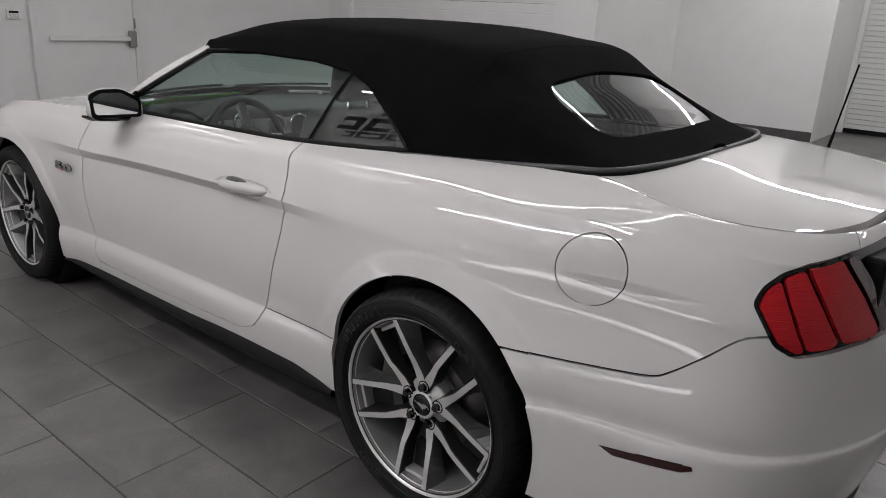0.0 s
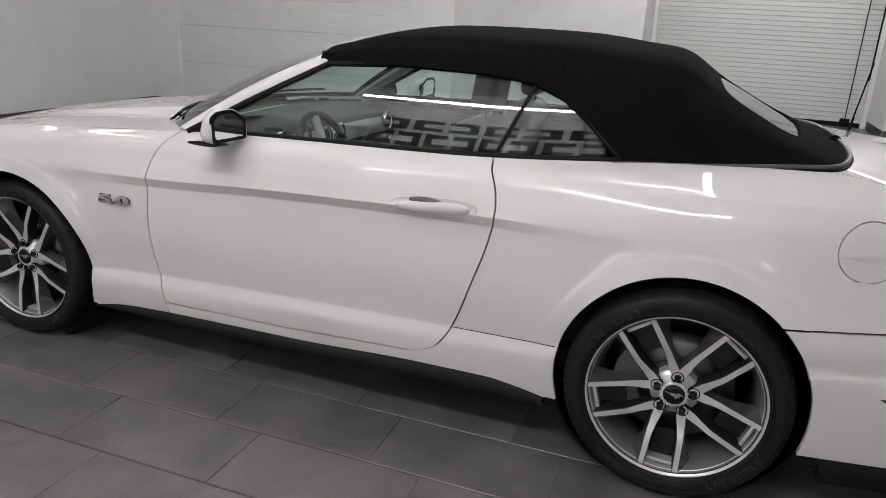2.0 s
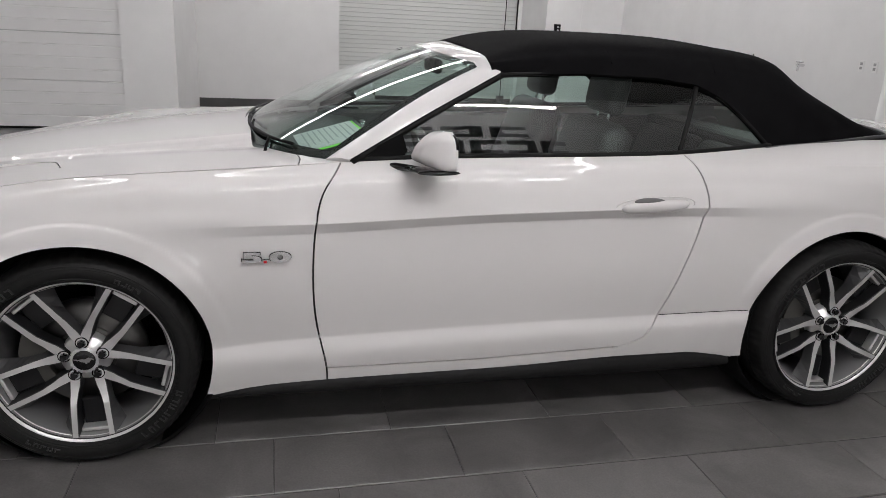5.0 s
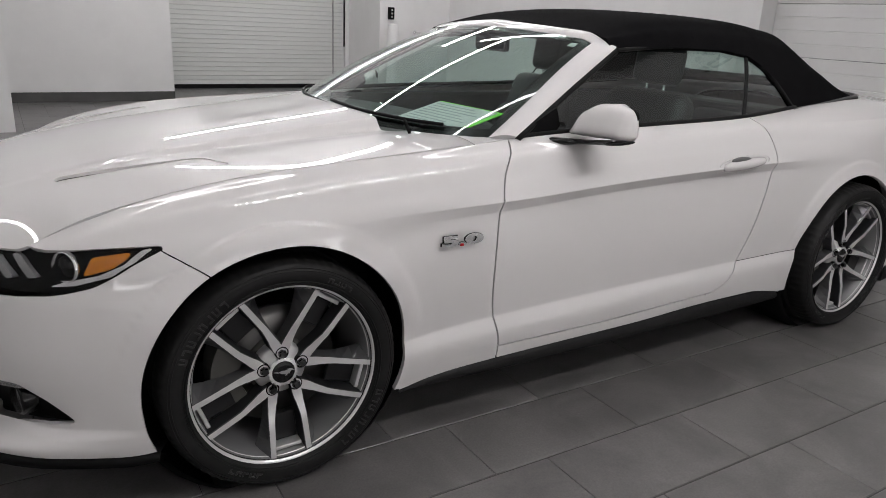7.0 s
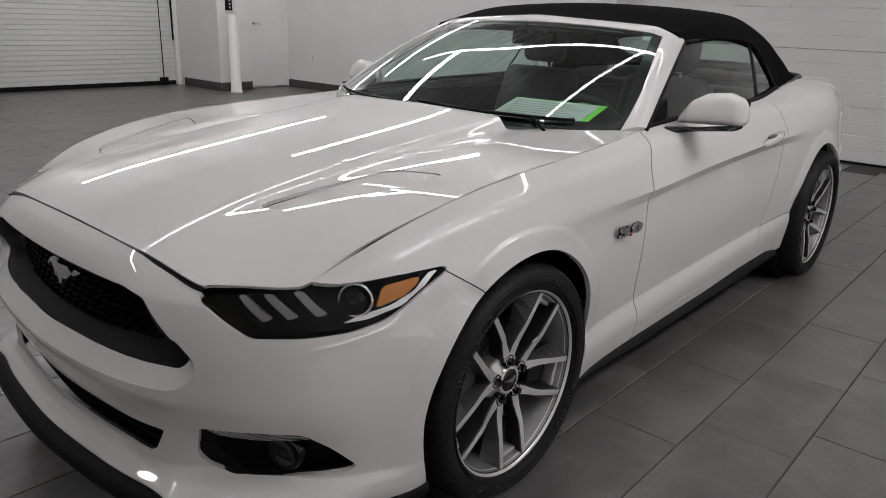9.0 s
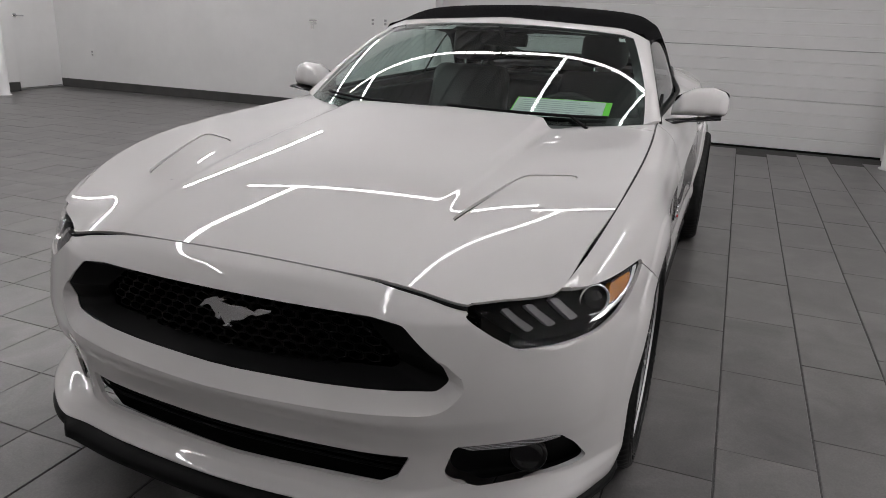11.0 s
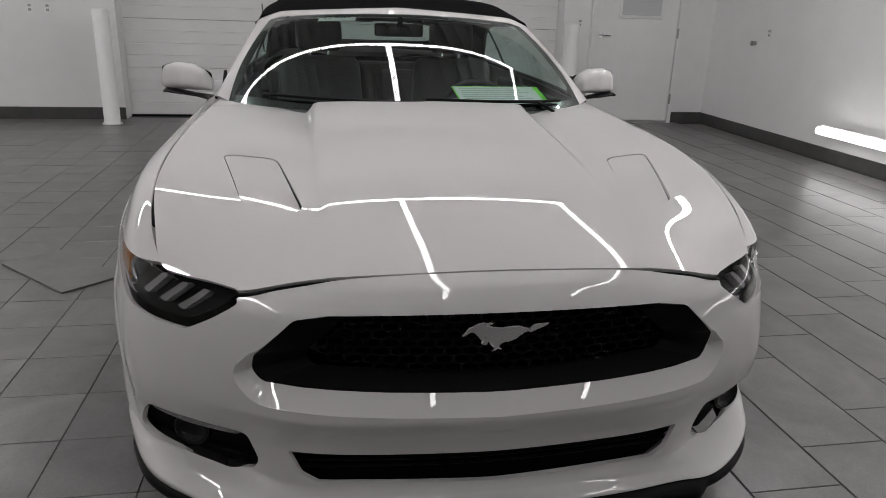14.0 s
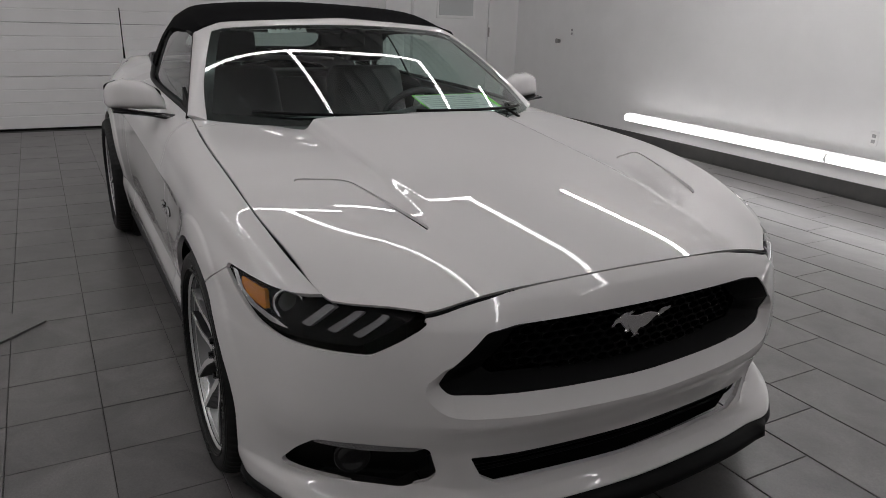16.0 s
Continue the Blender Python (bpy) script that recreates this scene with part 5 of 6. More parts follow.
def frame_shell(u, v):
    """The white screen frame: u 0..3 up the right pillar, along the header and down the left pillar; v across it."""
    u, v = np.broadcast_arrays(np.asarray(u, float), np.asarray(v, float))
    sgn = np.where(u < 1.5, -1.0, 1.0)
    w = np.where(u < 1.5, u, 3 - u)          # 0 at a pillar's foot, 1 at the corner, 1.5 in the middle
    s_in = np.interp(w, [0, 0.12, 0.3, 0.93, 1.07, 1.5], [0.925, 0.938, 0.952, 0.965, 0.90, 0.0])
    r_in = np.interp(w, [0, 0.93, 1.07, 1.5], [0.0, 0.93, 0.965, 0.965])
    s_in, r_in = s_in * sgn, r_in
    inner = screen(s_in, r_in)
    ox = np.interp(w, [0, 0.93, 1.10, 1.5], [0.535, 0.0, -0.03, 0.055])
    oy = sgn * np.interp(w, [0, 0.93, 1.10, 1.5], [0.796, 0.655, 0.575, 0.0])
    oz = np.interp(w, [0, 0.5, 0.93, 1.10, 1.5], [0.972, 1.128, 1.255, 1.30, 1.335])
    outer = np.stack([ox, oy, oz], -1)
    p = inner + (outer - inner) * v[..., None]
    bulge = 0.012 * 4 * v * (1 - v)
    out = np.stack([0.35 + 0 * u, 0.75 * sgn * np.interp(w, [0, 0.93, 1.2], [1, 1, 0]), 0.75 + 0 * u], -1)
    return p + bulge[..., None] * out / np.linalg.norm(out, axis=-1, keepdims=True)


sheet("windscreen_frame", frame_shell, np.concatenate([np.linspace(0, 0.9, 24), np.linspace(0.92, 1.12, 16), np.linspace(1.15, 1.85, 24), np.linspace(1.88, 2.08, 16), np.linspace(2.1, 3, 24)]), np.linspace(0, 1, 12), [], PAINT, car, rim=0.02, out=(1, 0, 1))

# ---- soft top and side glass ----
TU = [0.06, -0.02, -0.15, -0.4, -0.7, -0.95, -1.1, -1.24, -1.34, -1.45, -1.60, -1.73, -1.86, -1.99, -2.12]
TX = spline(TU, TU[:11] + [-1.70, -1.755, -1.785, -1.79])
T0 = (spline(TU, [0.776, 0.778, 0.777, 0.772, 0.752, 0.722, 0.690, 0.672, 0.660, 0.645, 0.622, 0.590, 0.46, 0.26, 0.01]), spline(TU, [0.98, 0.983, 0.985, 0.99, 0.998, 1.01, 1.02, 1.028, 1.034, 1.04, 1.048, 1.054, 1.058, 1.06, 1.06]))
T1 = (spline(TU, [0.652, 0.656, 0.66, 0.658, 0.642, 0.622, 0.612, 0.605, 0.600, 0.592, 0.565, 0.53, 0.42, 0.235, 0.009]), spline(TU, [1.248, 1.25, 1.258, 1.266, 1.258, 1.238, 1.218, 1.196, 1.168, 1.135, 1.092, 1.068, 1.062, 1.061, 1.06]))
T2 = (spline(TU, [0.60, 0.595, 0.595, 0.592, 0.575, 0.553, 0.535, 0.515, 0.50, 0.49, 0.46, 0.42, 0.33, 0.185, 0.007]), spline(TU, [1.285, 1.30, 1.322, 1.340, 1.335, 1.318, 1.300, 1.272, 1.225, 1.178, 1.112, 1.078, 1.065, 1.061, 1.06]))
T3 = (spline(TU, [0.45, 0.45, 0.45, 0.45, 0.44, 0.42, 0.40, 0.385, 0.375, 0.36, 0.34, 0.30, 0.235, 0.13, 0.005]), spline(TU, [1.305, 1.325, 1.358, 1.380, 1.377, 1.366, 1.350, 1.322, 1.258, 1.200, 1.124, 1.084, 1.067, 1.062, 1.06]))
T4 = (None, spline(TU, [1.328, 1.342, 1.376, 1.399, 1.400, 1.388, 1.370, 1.340, 1.270, 1.212, 1.134, 1.09, 1.07, 1.062, 1.06]))


def top_shell(u, v):
    """v from the left belt (0) over the roof (4) to the right belt (8)."""
    u, v = np.broadcast_arrays(np.asarray(u, float), np.asarray(v, float))
    half = [np.stack([TX(u), fy(u), fz(u)], -1) for fy, fz in (T0, T1, T2, T3)]
    mid = np.stack([TX(u), 0 * u, T4[1](u)], -1)
    rows = half + [mid] + [h * np.array([1, -1, 1.0]) for h in half[::-1]]
    return through_points(np.stack(rows, -2), v)


WINDOW = [(0.7, 0.90), (0.53, 0.965), (0.24, 1.128), (0.0, 1.246), (-0.3, 1.262), (-0.6, 1.256), (-0.77, 1.236), (-0.88, 1.19), (-0.98, 1.115), (-1.085, 1.022), (-1.10, 0.9)]
REARWIN = rounded([(-1.375, 0.43), (-1.625, 0.44), (-1.655, 0.0), (-1.625, -0.44), (-1.375, -0.43), (-1.345, 0.0)], 0.11)


def top_keep(P, u, v):
    near = np.minimum(v, 8 - v) < 2.2
    win = np.where(near & (P[..., 2] < 1.29), inside_poly(P[..., 0], P[..., 2], WINDOW), 1.0)
    rw = np.where((v > 1.8) & (v < 6.2) & (P[..., 0] < -1.2), inside_poly(P[..., 0], P[..., 1], REARWIN), 1.0)
    return np.minimum(win, rw)


sheet("soft_top", top_shell, np.concatenate([np.linspace(0.03, -1.70, 150), np.linspace(-1.72, -2.119, 40)]), np.linspace(0, 8, 190), [top_keep], FABRIC, car, "closed black canvas soft top", rim=0.02, out=(0, 0, 1))


sheet("rear_window", top_shell, np.linspace(-1.26, -1.72, 50), np.linspace(1.5, 6.5, 90), [lambda P, u, v: 0.015 - inside_poly(P[..., 0], P[..., 1], REARWIN)], REAR_GLASS, car, "tinted glass rear window", rim=0, offset=-0.007, out=(-0.3, 0, 1))
# seam ridges where the canvas runs over its bows
for x in (-0.42, -0.86, -1.235):
    p = top_shell(np.full(60, x), np.linspace(1.25, 6.75, 60))
    tube_along([(a, b, c - 0.0015) for a, b, c in p], 0.0035, FABRIC, "seam_ridge", car, 6, flat=0.6)


GLASS_LOW = spline([-1.1, -0.6, 0.0, 0.55], [0.684, 0.750, 0.772, 0.766])
GLASS_TOP = spline([-1.1, -0.6, 0.0, 0.55], [0.576, 0.630, 0.648, 0.632])


def side_glass(u, v):
    """u along the car, v from below the belt (0) to the window top (1)."""
    u, v = np.broadcast_arrays(np.asarray(u, float), np.asarray(v, float))
    y0, z0 = GLASS_LOW(u), np.interp(u, [-1.1, 0.55], [1.0, 0.95])
    z = z0 + (1.27 - z0) * v
    y1 = GLASS_TOP(u)
    y = y0 + (y1 - y0) * v + 0.006 * 4 * v * (1 - v) - 0.064 * np.maximum(0, v - 0.6) ** 2
    return np.stack([u, y, z], -1)


def div_x(z):
    return -0.672 - 0.105 * (z - 0.99) / 0.25


for m in (False, True):
    sheet("door_window", side_glass, np.linspace(-0.85, 0.58, 70), np.linspace(0, 1, 40), [lambda P, u, v: np.minimum(-inside_poly(P[..., 0], P[..., 2], WINDOW) - 0.004, P[..., 0] - div_x(P[..., 2]) - 0.004)], SIDE_GLASS, car, "tinted frameless door window, closed", mirror=m, out=(0, 1, 0.2), rim=0)
    sheet("quarter_window", side_glass, np.linspace(-1.12, -0.6, 50), np.linspace(0, 1, 40), [lambda P, u, v: np.minimum(-inside_poly(P[..., 0], P[..., 2], WINDOW) - 0.004, div_x(P[..., 2]) - 0.012 - P[..., 0])], SIDE_GLASS, car, "tinted rear quarter window, closed", mirror=m, out=(0, 1, 0.2), rim=0)
    sg = -1 if m else 1
    # seals: belt, pillar, roof edge, divider
    xs = np.linspace(0.53, -1.09, 50)
    belt = [(x, sg * (float(A_LINE[1](x)) - 0.008), float(A_LINE[2](x)) + 0.004) for x in xs]
    tube_along(belt, 0.0115, SEAL, "belt_seal", car, 8, flat=0.8)
    up = frame_shell(np.linspace(0.0, 0.93, 16) if m else np.linspace(3.0, 2.07, 16), np.ones(16)) + np.array((-0.011, -0.007 * sg, -0.008))
    tube_along(up, 0.011, SEAL, "pillar_seal", car, 8)
    edge = [(x, z) for x, z in WINDOW[3:10]]
    pts = []
    ex = spline(range(len(edge)), [e[0] for e in edge])
    ez = spline(range(len(edge)), [e[1] for e in edge])
    for t in np.linspace(0, len(edge) - 1, 40):
        x, z = float(ex(t)), float(ez(t))
        z0 = float(np.interp(x, [-1.1, 0.55], [1.0, 0.95]))
        q = side_glass(np.array(x), np.array((z - z0) / (1.27 - z0)))
        pts.append((x, sg * (q[1] + 0.006), z))
    tube_along(pts, 0.0075, SEAL, "roof_seal", car, 8)
    dv = []
    for z in np.linspace(0.99, 1.245, 10):
        x = float(div_x(z)) - 0.004
        z0 = float(np.interp(x, [-1.1, 0.55], [1.0, 0.95]))
        q = side_glass(np.array(x), np.array((z - z0) / (1.27 - z0)))
        dv.append((x, sg * (q[1] + 0.001), z))
    tube_along(dv, 0.009, SEAL, "window_divider", car, 8, flat=0.5)
    # black sail plate at the foot of the pillar
    slab([(0.52, 0.972), (0.36, 0.972), (0.34, 1.0), (0.36, 1.06)], 0.012, BLACK, "sail_plate", car, Matrix.Translation((0, sg * 0.772 - 0.006, 0)), "")

# boot trim: grey rounded welt round the rear of the top
xs = np.concatenate([np.linspace(-1.05, -1.70, 30), np.linspace(-1.72, -2.11, 24)])
ring = [(float(TX(x)) - 0.010, float(T0[0](x)) + 0.016 - 0.008 * min(1, max(0, (x + 1.6) / 0.3)), float(T0[1](x)) + 0.004 - 0.010 * min(1, max(0, (x + 1.6) / 0.3))) for x in xs]
ring = ring + [(x, -y, z) for x, y, z in ring[::-1]]
tube_along(ring, 0.008, material("grey rubber welt", (0.05, 0.05, 0.052), 0.45), "top_welt", car, 10, "dark grey rubber welt round the base of the soft top")
ring2 = [(x - 0.006, y + 0.006, z - 0.009) for x, y, z in ring[:54]]
ring2 = ring2 + [(x, -y, z) for x, y, z in ring2[::-1]]
tube_along(ring2, 0.006, BLACK, "top_trim", car, 8)


# ---- deck lid ----
def deck(u, v):
    u, v = np.broadcast_arrays(np.asarray(u, float), np.asarray(v, float))
    y = v * np.where(u > -2.18, A_LINE[1](np.maximum(u, -2.18)) - 0.003, 0.629 + 0.2 * (u + 2.18))
    edge = A_LINE[2](np.maximum(u, -2.18))
    lift = 0.010 * np.clip((-2.14 - u) / 0.18, 0, 1) ** 2 * (1 - np.abs(v) ** 8) - 0.07 * np.maximum(0, -2.18 - u)
    return np.stack([u, y, edge + 0.026 * (1 - v * v) + lift], -1)


FORE = spline([0, 0.26, 0.46, 0.58, 0.64, 0.72], [-1.804, -1.799, -1.770, -1.717, -1.70, -1.68])
BACK = mono([0, 0.4, 0.55, 0.635, 0.7, 0.75], [-2.325, -2.295, -2.24, -2.172, -2.06, -1.95])
sheet("deck_lid", deck, np.linspace(-2.33, -1.62, 70), np.linspace(-0.992, 0.992, 80), [lambda P, u, v: P[..., 0] - BACK(np.abs(P[..., 1])), lambda P, u, v: FORE(np.abs(P[..., 1])) - P[..., 0]], PAINT, car, rim=0.03, out=(0, 0, 1))
part("tail_panel", block((-2.36, -0.5, 0.72), (-2.30, 0.5, 0.95), 0.01), BLACK, car, "black panel between the tail lamps")
ant = thing("radio_antenna", "short black whip antenna on the rear fender", "antenna", at=(-1.95, -0.76, 0.985))
part("base", rod((0, 0, -0.02), (0.0, 0, 0.02), 0.03, 24, 0.016), PAINT, ant)
part("mast", rod((0, 0, 0.015), (-0.045, 0, 0.34), 0.0035, 10), BLACK, ant)
part("spring", rod((0, 0, 0.015), (-0.012, 0, 0.09), 0.007, 12, 0.005), BLACK, ant)
ant.parent = car
del ant["category"], ant["label"]
ant.name = "antenna"

# ---- door handles, mirrors ----
# grey that stands in for the shadow inside the handle's hollow
CUP_SHADE = material("grey recess shade", (0.10, 0.098, 0.097), 0.5)
for sg in (1, -1):
    h = new("door_handle")
    h.parent = car
    verts, faces = [], []
    N = 26
    for i in range(N):
        t = i / (N - 1)
        x = -0.395 - 0.262 * t
        z = 0.828 + 0.016 * t
        k = (4 * t * (1 - t)) ** 0.35
        hh, dd = 0.019 * k + 0.003, 0.021 * (4 * t * (1 - t)) ** 0.35
        y = 0.900 - 0.006 * t
        for j in range(12):
            a = 2 * math.pi * j / 12
            verts.append((x, sg * (y + dd * max(math.cos(a), -0.4)), z + hh * math.sin(a)))
    for i in range(N - 1):
        for j in range(12):
            q = (i * 12 + j, i * 12 + (j + 1) % 12, (i + 1) * 12 + (j + 1) % 12, (i + 1) * 12 + j)
            faces.append(q if sg > 0 else q[::-1])
    mesh_object("grip", verts, faces, PAINT, h)
    bm = bmesh.new()
    bmesh.ops.create_uvsphere(bm, u_segments=24, v_segments=12, radius=1.0, matrix=Matrix.Translation((-0.50, sg * 0.899, 0.853)) @ Matrix.Diagonal((0.060, 0.010, 0.014, 1)))
    part("recess", bm, CUP_SHADE, h, "finger recess, its shade painted grey", smooth=True)
    ring = [(-0.526 + 0.150 * math.cos(a) * abs(math.cos(a)) ** -0.25, sg * (0.8965 if math.sin(a) > -0.2 else 0.893), 0.838 - 0.008 * math.cos(a) + 0.030 * math.sin(a)) for a in np.linspace(0.001, 2 * math.pi + 0.001, 60)]
    tube_along(ring, 0.0016, PAINT, "cup_edge", h, 6)
    # mirror
    mir = new("door_mirror")
    mir.parent = car
    mir.location = (0.012, 0, -0.006) if sg > 0 else (0.0, -0.028, -0.014)
    verts, faces = [], []
    N, K = 26, 22
    for i in range(N):
        t = i / (N - 1)
        y = 0.812 + 0.220 * (1 - (1 - t) ** 1.25)
        reach = float(np.interp(t, [0, 0.15, 0.5, 0.8, 0.95, 1], [0.088, 0.108, 0.098, 0.070, 0.040, 0.016]))
        top = float(np.interp(t, [0, 0.12, 0.3, 0.6, 0.85, 0.95, 1], [1.022, 1.066, 1.091, 1.098, 1.082, 1.062, 1.030]))
        low = float(np.interp(t, [0, 0.9, 1], [0.978, 0.986, 1.004]))
        back = 0.232 - 0.012 * t
        for j in range(K):
            a = math.pi * (j / (K - 1) - 0.5)
            # a nose that is fullest low down and slopes back towards the top
            zz = (math.sin(a) * abs(math.sin(a)) ** -0.35 + 1) / 2
            verts.append((back + reach * math.cos(a) ** 0.55 * (1.06 - 0.40 * zz), sg * y, low + (top - low) * zz))
    for i in range(N - 1):
        for j in range(K):
            q = (i * K + j, i * K + (j + 1) % K, (i + 1) * K + (j + 1) % K, (i + 1) * K + j)
            faces.append(q if sg > 0 else q[::-1])
    faces.append(tuple(range(K))[::-1] if sg > 0 else tuple(range(K)))
    faces.append(tuple(range((N - 1) * K, N * K)) if sg > 0 else tuple(range((N - 1) * K, N * K))[::-1])
    house = mesh_object("housing", verts, faces, PAINT, mir)
    house.data.shade_smooth()
    for name, mat, grow, depth in (("bezel", BLACK, 0.011, 0.0035), ("mirror_glass", MIRROR, -0.002, 0.005)):
        edge = rounded([(0.828 - grow, 1.040 + grow), (0.828 - grow, 0.988 - grow), (1.012 + grow, 0.996 - grow), (1.019 + grow, 1.064 + grow), (0.985, 1.082 + grow), (0.90, 1.080 + grow)], 0.016)
        bm = bmesh.new()
        face = bm.faces.new([bm.verts.new((0.2335 - 0.012 * (y - 0.842) / 0.2 - depth, sg * y, z)) for y, z in edge])
        made = bmesh.ops.extrude_face_region(bm, geom=[face])
        bmesh.ops.translate(bm, verts=[v for v in made["geom"] if isinstance(v, bmesh.types.BMVert)], vec=(0.008, 0, 0))
        bmesh.ops.recalc_face_normals(bm, faces=bm.faces)
        part(name, bm, mat, mir, "silvered mirror glass" if mat is MIRROR else "black mirror bezel")
    verts, faces = [], []
    for i in range(20):
        t = i / 19
        y = 0.775 + 0.235 * t
        w = 0.052 - 0.026 * math.sin(math.pi * min(1, t * 1.6)) + 0.016 * t
        cx = 0.272 + 0.118 * (1 - t) ** 2
        z = 0.953 + 0.027 * t
        th = 0.017 - 0.009 * min(1, 2.2 * t)
        for j in range(12):
            a = 2 * math.pi * j / 12
            verts.append((cx + w * math.cos(a), sg * y, z + th * math.sin(a)))
    for i in range(19):
        for j in range(12):
            q = (i * 12 + j, i * 12 + (j + 1) % 12, (i + 1) * 12 + (j + 1) % 12, (i + 1) * 12 + j)
            faces.append(q[::-1] if sg > 0 else q)
    faces += [tuple(range(12)), tuple(range(19 * 12, 20 * 12))]
    mesh_object("foot", verts, faces, GLOSSBLACK, mir, "gloss black mirror foot")

# ---- wipers and cowl ----
part("cowl", block((0.66, -0.69, 0.88), (0.93, 0.69, 0.925)), BLACK, car, "black plastic cowl")
for y0, y1 in ((0.62, 0.02), (0.05, -0.60)):
    pts = []
    for t in np.linspace(0, 1, 20):
        s = (y0 + (y1 - y0) * t) / 0.797
        q = screen(np.array(s), np.array(0.045 + 0.03 * t))
        pts.append((q[0] + 0.008, q[1], q[2] + 0.009))
    w = tube_along(pts, 0.006, BLACK, "wiper", car, 8, "black wiper blade")
    tube_along([(0.80, y0 * 0.9, 0.955), pts[4], pts[10]], 0.006, BLACK, "arm", w, 8)

# ---- wheels ----
def wheel_parts():
    root = new("wheel")
    prof = [(0.262, -0.11), (0.271, -0.118), (0.290, -0.131), (0.312, -0.134), (0.331, -0.127), (0.341, -0.112), (0.3455, -0.095), (0.347, -0.06), (0.3475, -0.052), (0.340, -0.050), (0.340, -0.042), (0.3475, -0.040),
            (0.3478, 0.0), (0.3475, 0.040), (0.340, 0.042), (0.340, 0.050), (0.3475, 0.052), (0.347, 0.06), (0.3455, 0.095), (0.341, 0.112), (0.331, 0.127), (0.312, 0.134), (0.290, 0.131), (0.271, 0.118), (0.262, 0.11)]
    tyre = lathe(prof, 216, RUBBER, "tyre", root, "black low-profile tyre", wobble=lambda i, k: 0.0045 if (i % 3 == 0 and k in (5, 6, 7, 17, 18, 19)) else 0.0)
    for r, w in ((0.325, 0.002), (0.318, 0.0015), (0.286, 0.002), (0.280, 0.0015)):
        y = float(np.interp(r, [0.262, 0.285, 0.312, 0.331], [0.118, 0.131, 0.134, 0.127]))
        lathe([(r - 0.002, y - 0.002), (r - 0.001, y + w), (r + 0.001, y + w), (r + 0.002, y - 0.002)], 120, RUBBER, "sidewall_rib", tyre)
    for a0, n, step, tall in ((0.55, 8, 0.085, 0.022), (2.5, 5, 0.07, 0.014), (3.7, 8, 0.085, 0.022), (5.6, 4, 0.07, 0.014)):
        for i in range(n):
            a = a0 + i * step
            lo, hi = 0.301 - tall / 2, 0.301 + tall / 2
            bm = block((-0.009, 0.1325, lo), (-0.004, 0.1356, hi), 0.0008, 1)
            block((-0.009, 0.1325, lo if i % 3 else hi - 0.005), (0.008, 0.1356, lo + 0.005 if i % 3 else hi), 0.0008, 1, bm)
            if i % 2:
                block((0.004, 0.1325, lo), (0.008, 0.1356, hi), 0.0008, 1, bm)
            bm.transform(pose(0, 0, 0, 0, math.degrees(a), 0))
            part("sidewall_mark", bm, MARKRUBBER, tyre)
    rim = lathe([(0.258, 0.100), (0.268, 0.108), (0.2755, 0.112), (0.2768, 0.116), (0.273, 0.1190), (0.2665, 0.1165), (0.262, 0.106)], 120, RIMFACE, "rim", root, "machined silver alloy rim with ten dark grey spokes")
    lathe([(0.264, 0.112), (0.254, 0.085), (0.240, 0.04), (0.230, -0.03), (0.235, -0.11)], 96, BARREL, "barrel", rim)
    # five pairs of legs: each leg starts at a lug, shares its root with the next pair's leg, bends and runs out to the rim
    way = [(0.2655, 0.0545, 0.0100, 0.1105, 0.046, 0.052), (0.235, 0.0530, 0.0102, 0.1080, 0.034, 0.052), (0.20, 0.0512, 0.0104, 0.1045, 0.021, 0.050), (0.165, 0.0494, 0.0108, 0.1005, 0.010, 0.048), (0.146, 0.0482, 0.0112, 0.0975, 0.006, 0.046),
           (0.126, 0.0452, 0.0126, 0.0920, 0.005, 0.044), (0.106, 0.0418, 0.0138, 0.0880, 0.005, 0.044), (0.090, 0.0388, 0.0165, 0.0855, 0.005, 0.044), (0.070, 0.0356, 0.0175, 0.0840, 0.005, 0.044), (0.045, 0.0330, 0.0180, 0.0835, 0.005, 0.044)]
    for pair in range(5):
        turn = pose(0, 0, 0, 0, pair * 72 + 18, 0)
        for sgn in (1, -1):
            verts, faces, mats = [], [], []
            for a, b, w, y, flank, deep in way:
                w *= 0.80
                y += 0.0005 * sgn
                verts += [(a, y - deep, sgn * (b - w - 0.006)), (a, y - 0.004, sgn * (b - w - 0.0016)), (a, y, sgn * (b - w)), (a, y, sgn * (b + w)), (a, y - 0.004, sgn * (b + w + 0.0016)), (a, y - deep, sgn * (b + w + flank))]
            for i in range(len(way) - 1):
                for k in range(5):
                    q = (i * 6 + k, i * 6 + k + 1, i * 6 + k + 7, i * 6 + k + 6)
                    faces.append(q if sgn > 0 else q[::-1])
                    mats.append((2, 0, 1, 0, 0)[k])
            me = bpy.data.meshes.new("spoke")
            me.from_pydata([turn @ Vector(v) for v in verts], [], faces)
            for mat in (GUNMETAL, MACHINED, GAP_SHADE):
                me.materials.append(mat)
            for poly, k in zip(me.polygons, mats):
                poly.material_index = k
            ob = new("spoke", me)
            ob.parent = rim
        # recessed step between the two legs of a pair at the rim
        bm = block((0.238, 0.050, -0.040), (0.250, 0.088, 0.040), 0.003)
        bm.transform(turn)
        part("spoke_web", bm, RIMFACE, rim)
        # black block that darkens the gap between the two legs
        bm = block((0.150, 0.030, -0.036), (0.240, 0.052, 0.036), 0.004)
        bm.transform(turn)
        part("spoke_gap_shade", bm, GAP_SHADE, rim)
    hub = lathe([(0.078, 0.02), (0.076, 0.055), (0.070, 0.066), (0.045, 0.072), (0.043, 0.084), (0.040, 0.0865), (0.0335, 0.0865)], 60, MACHINED, "hub", root, "machined wheel hub")
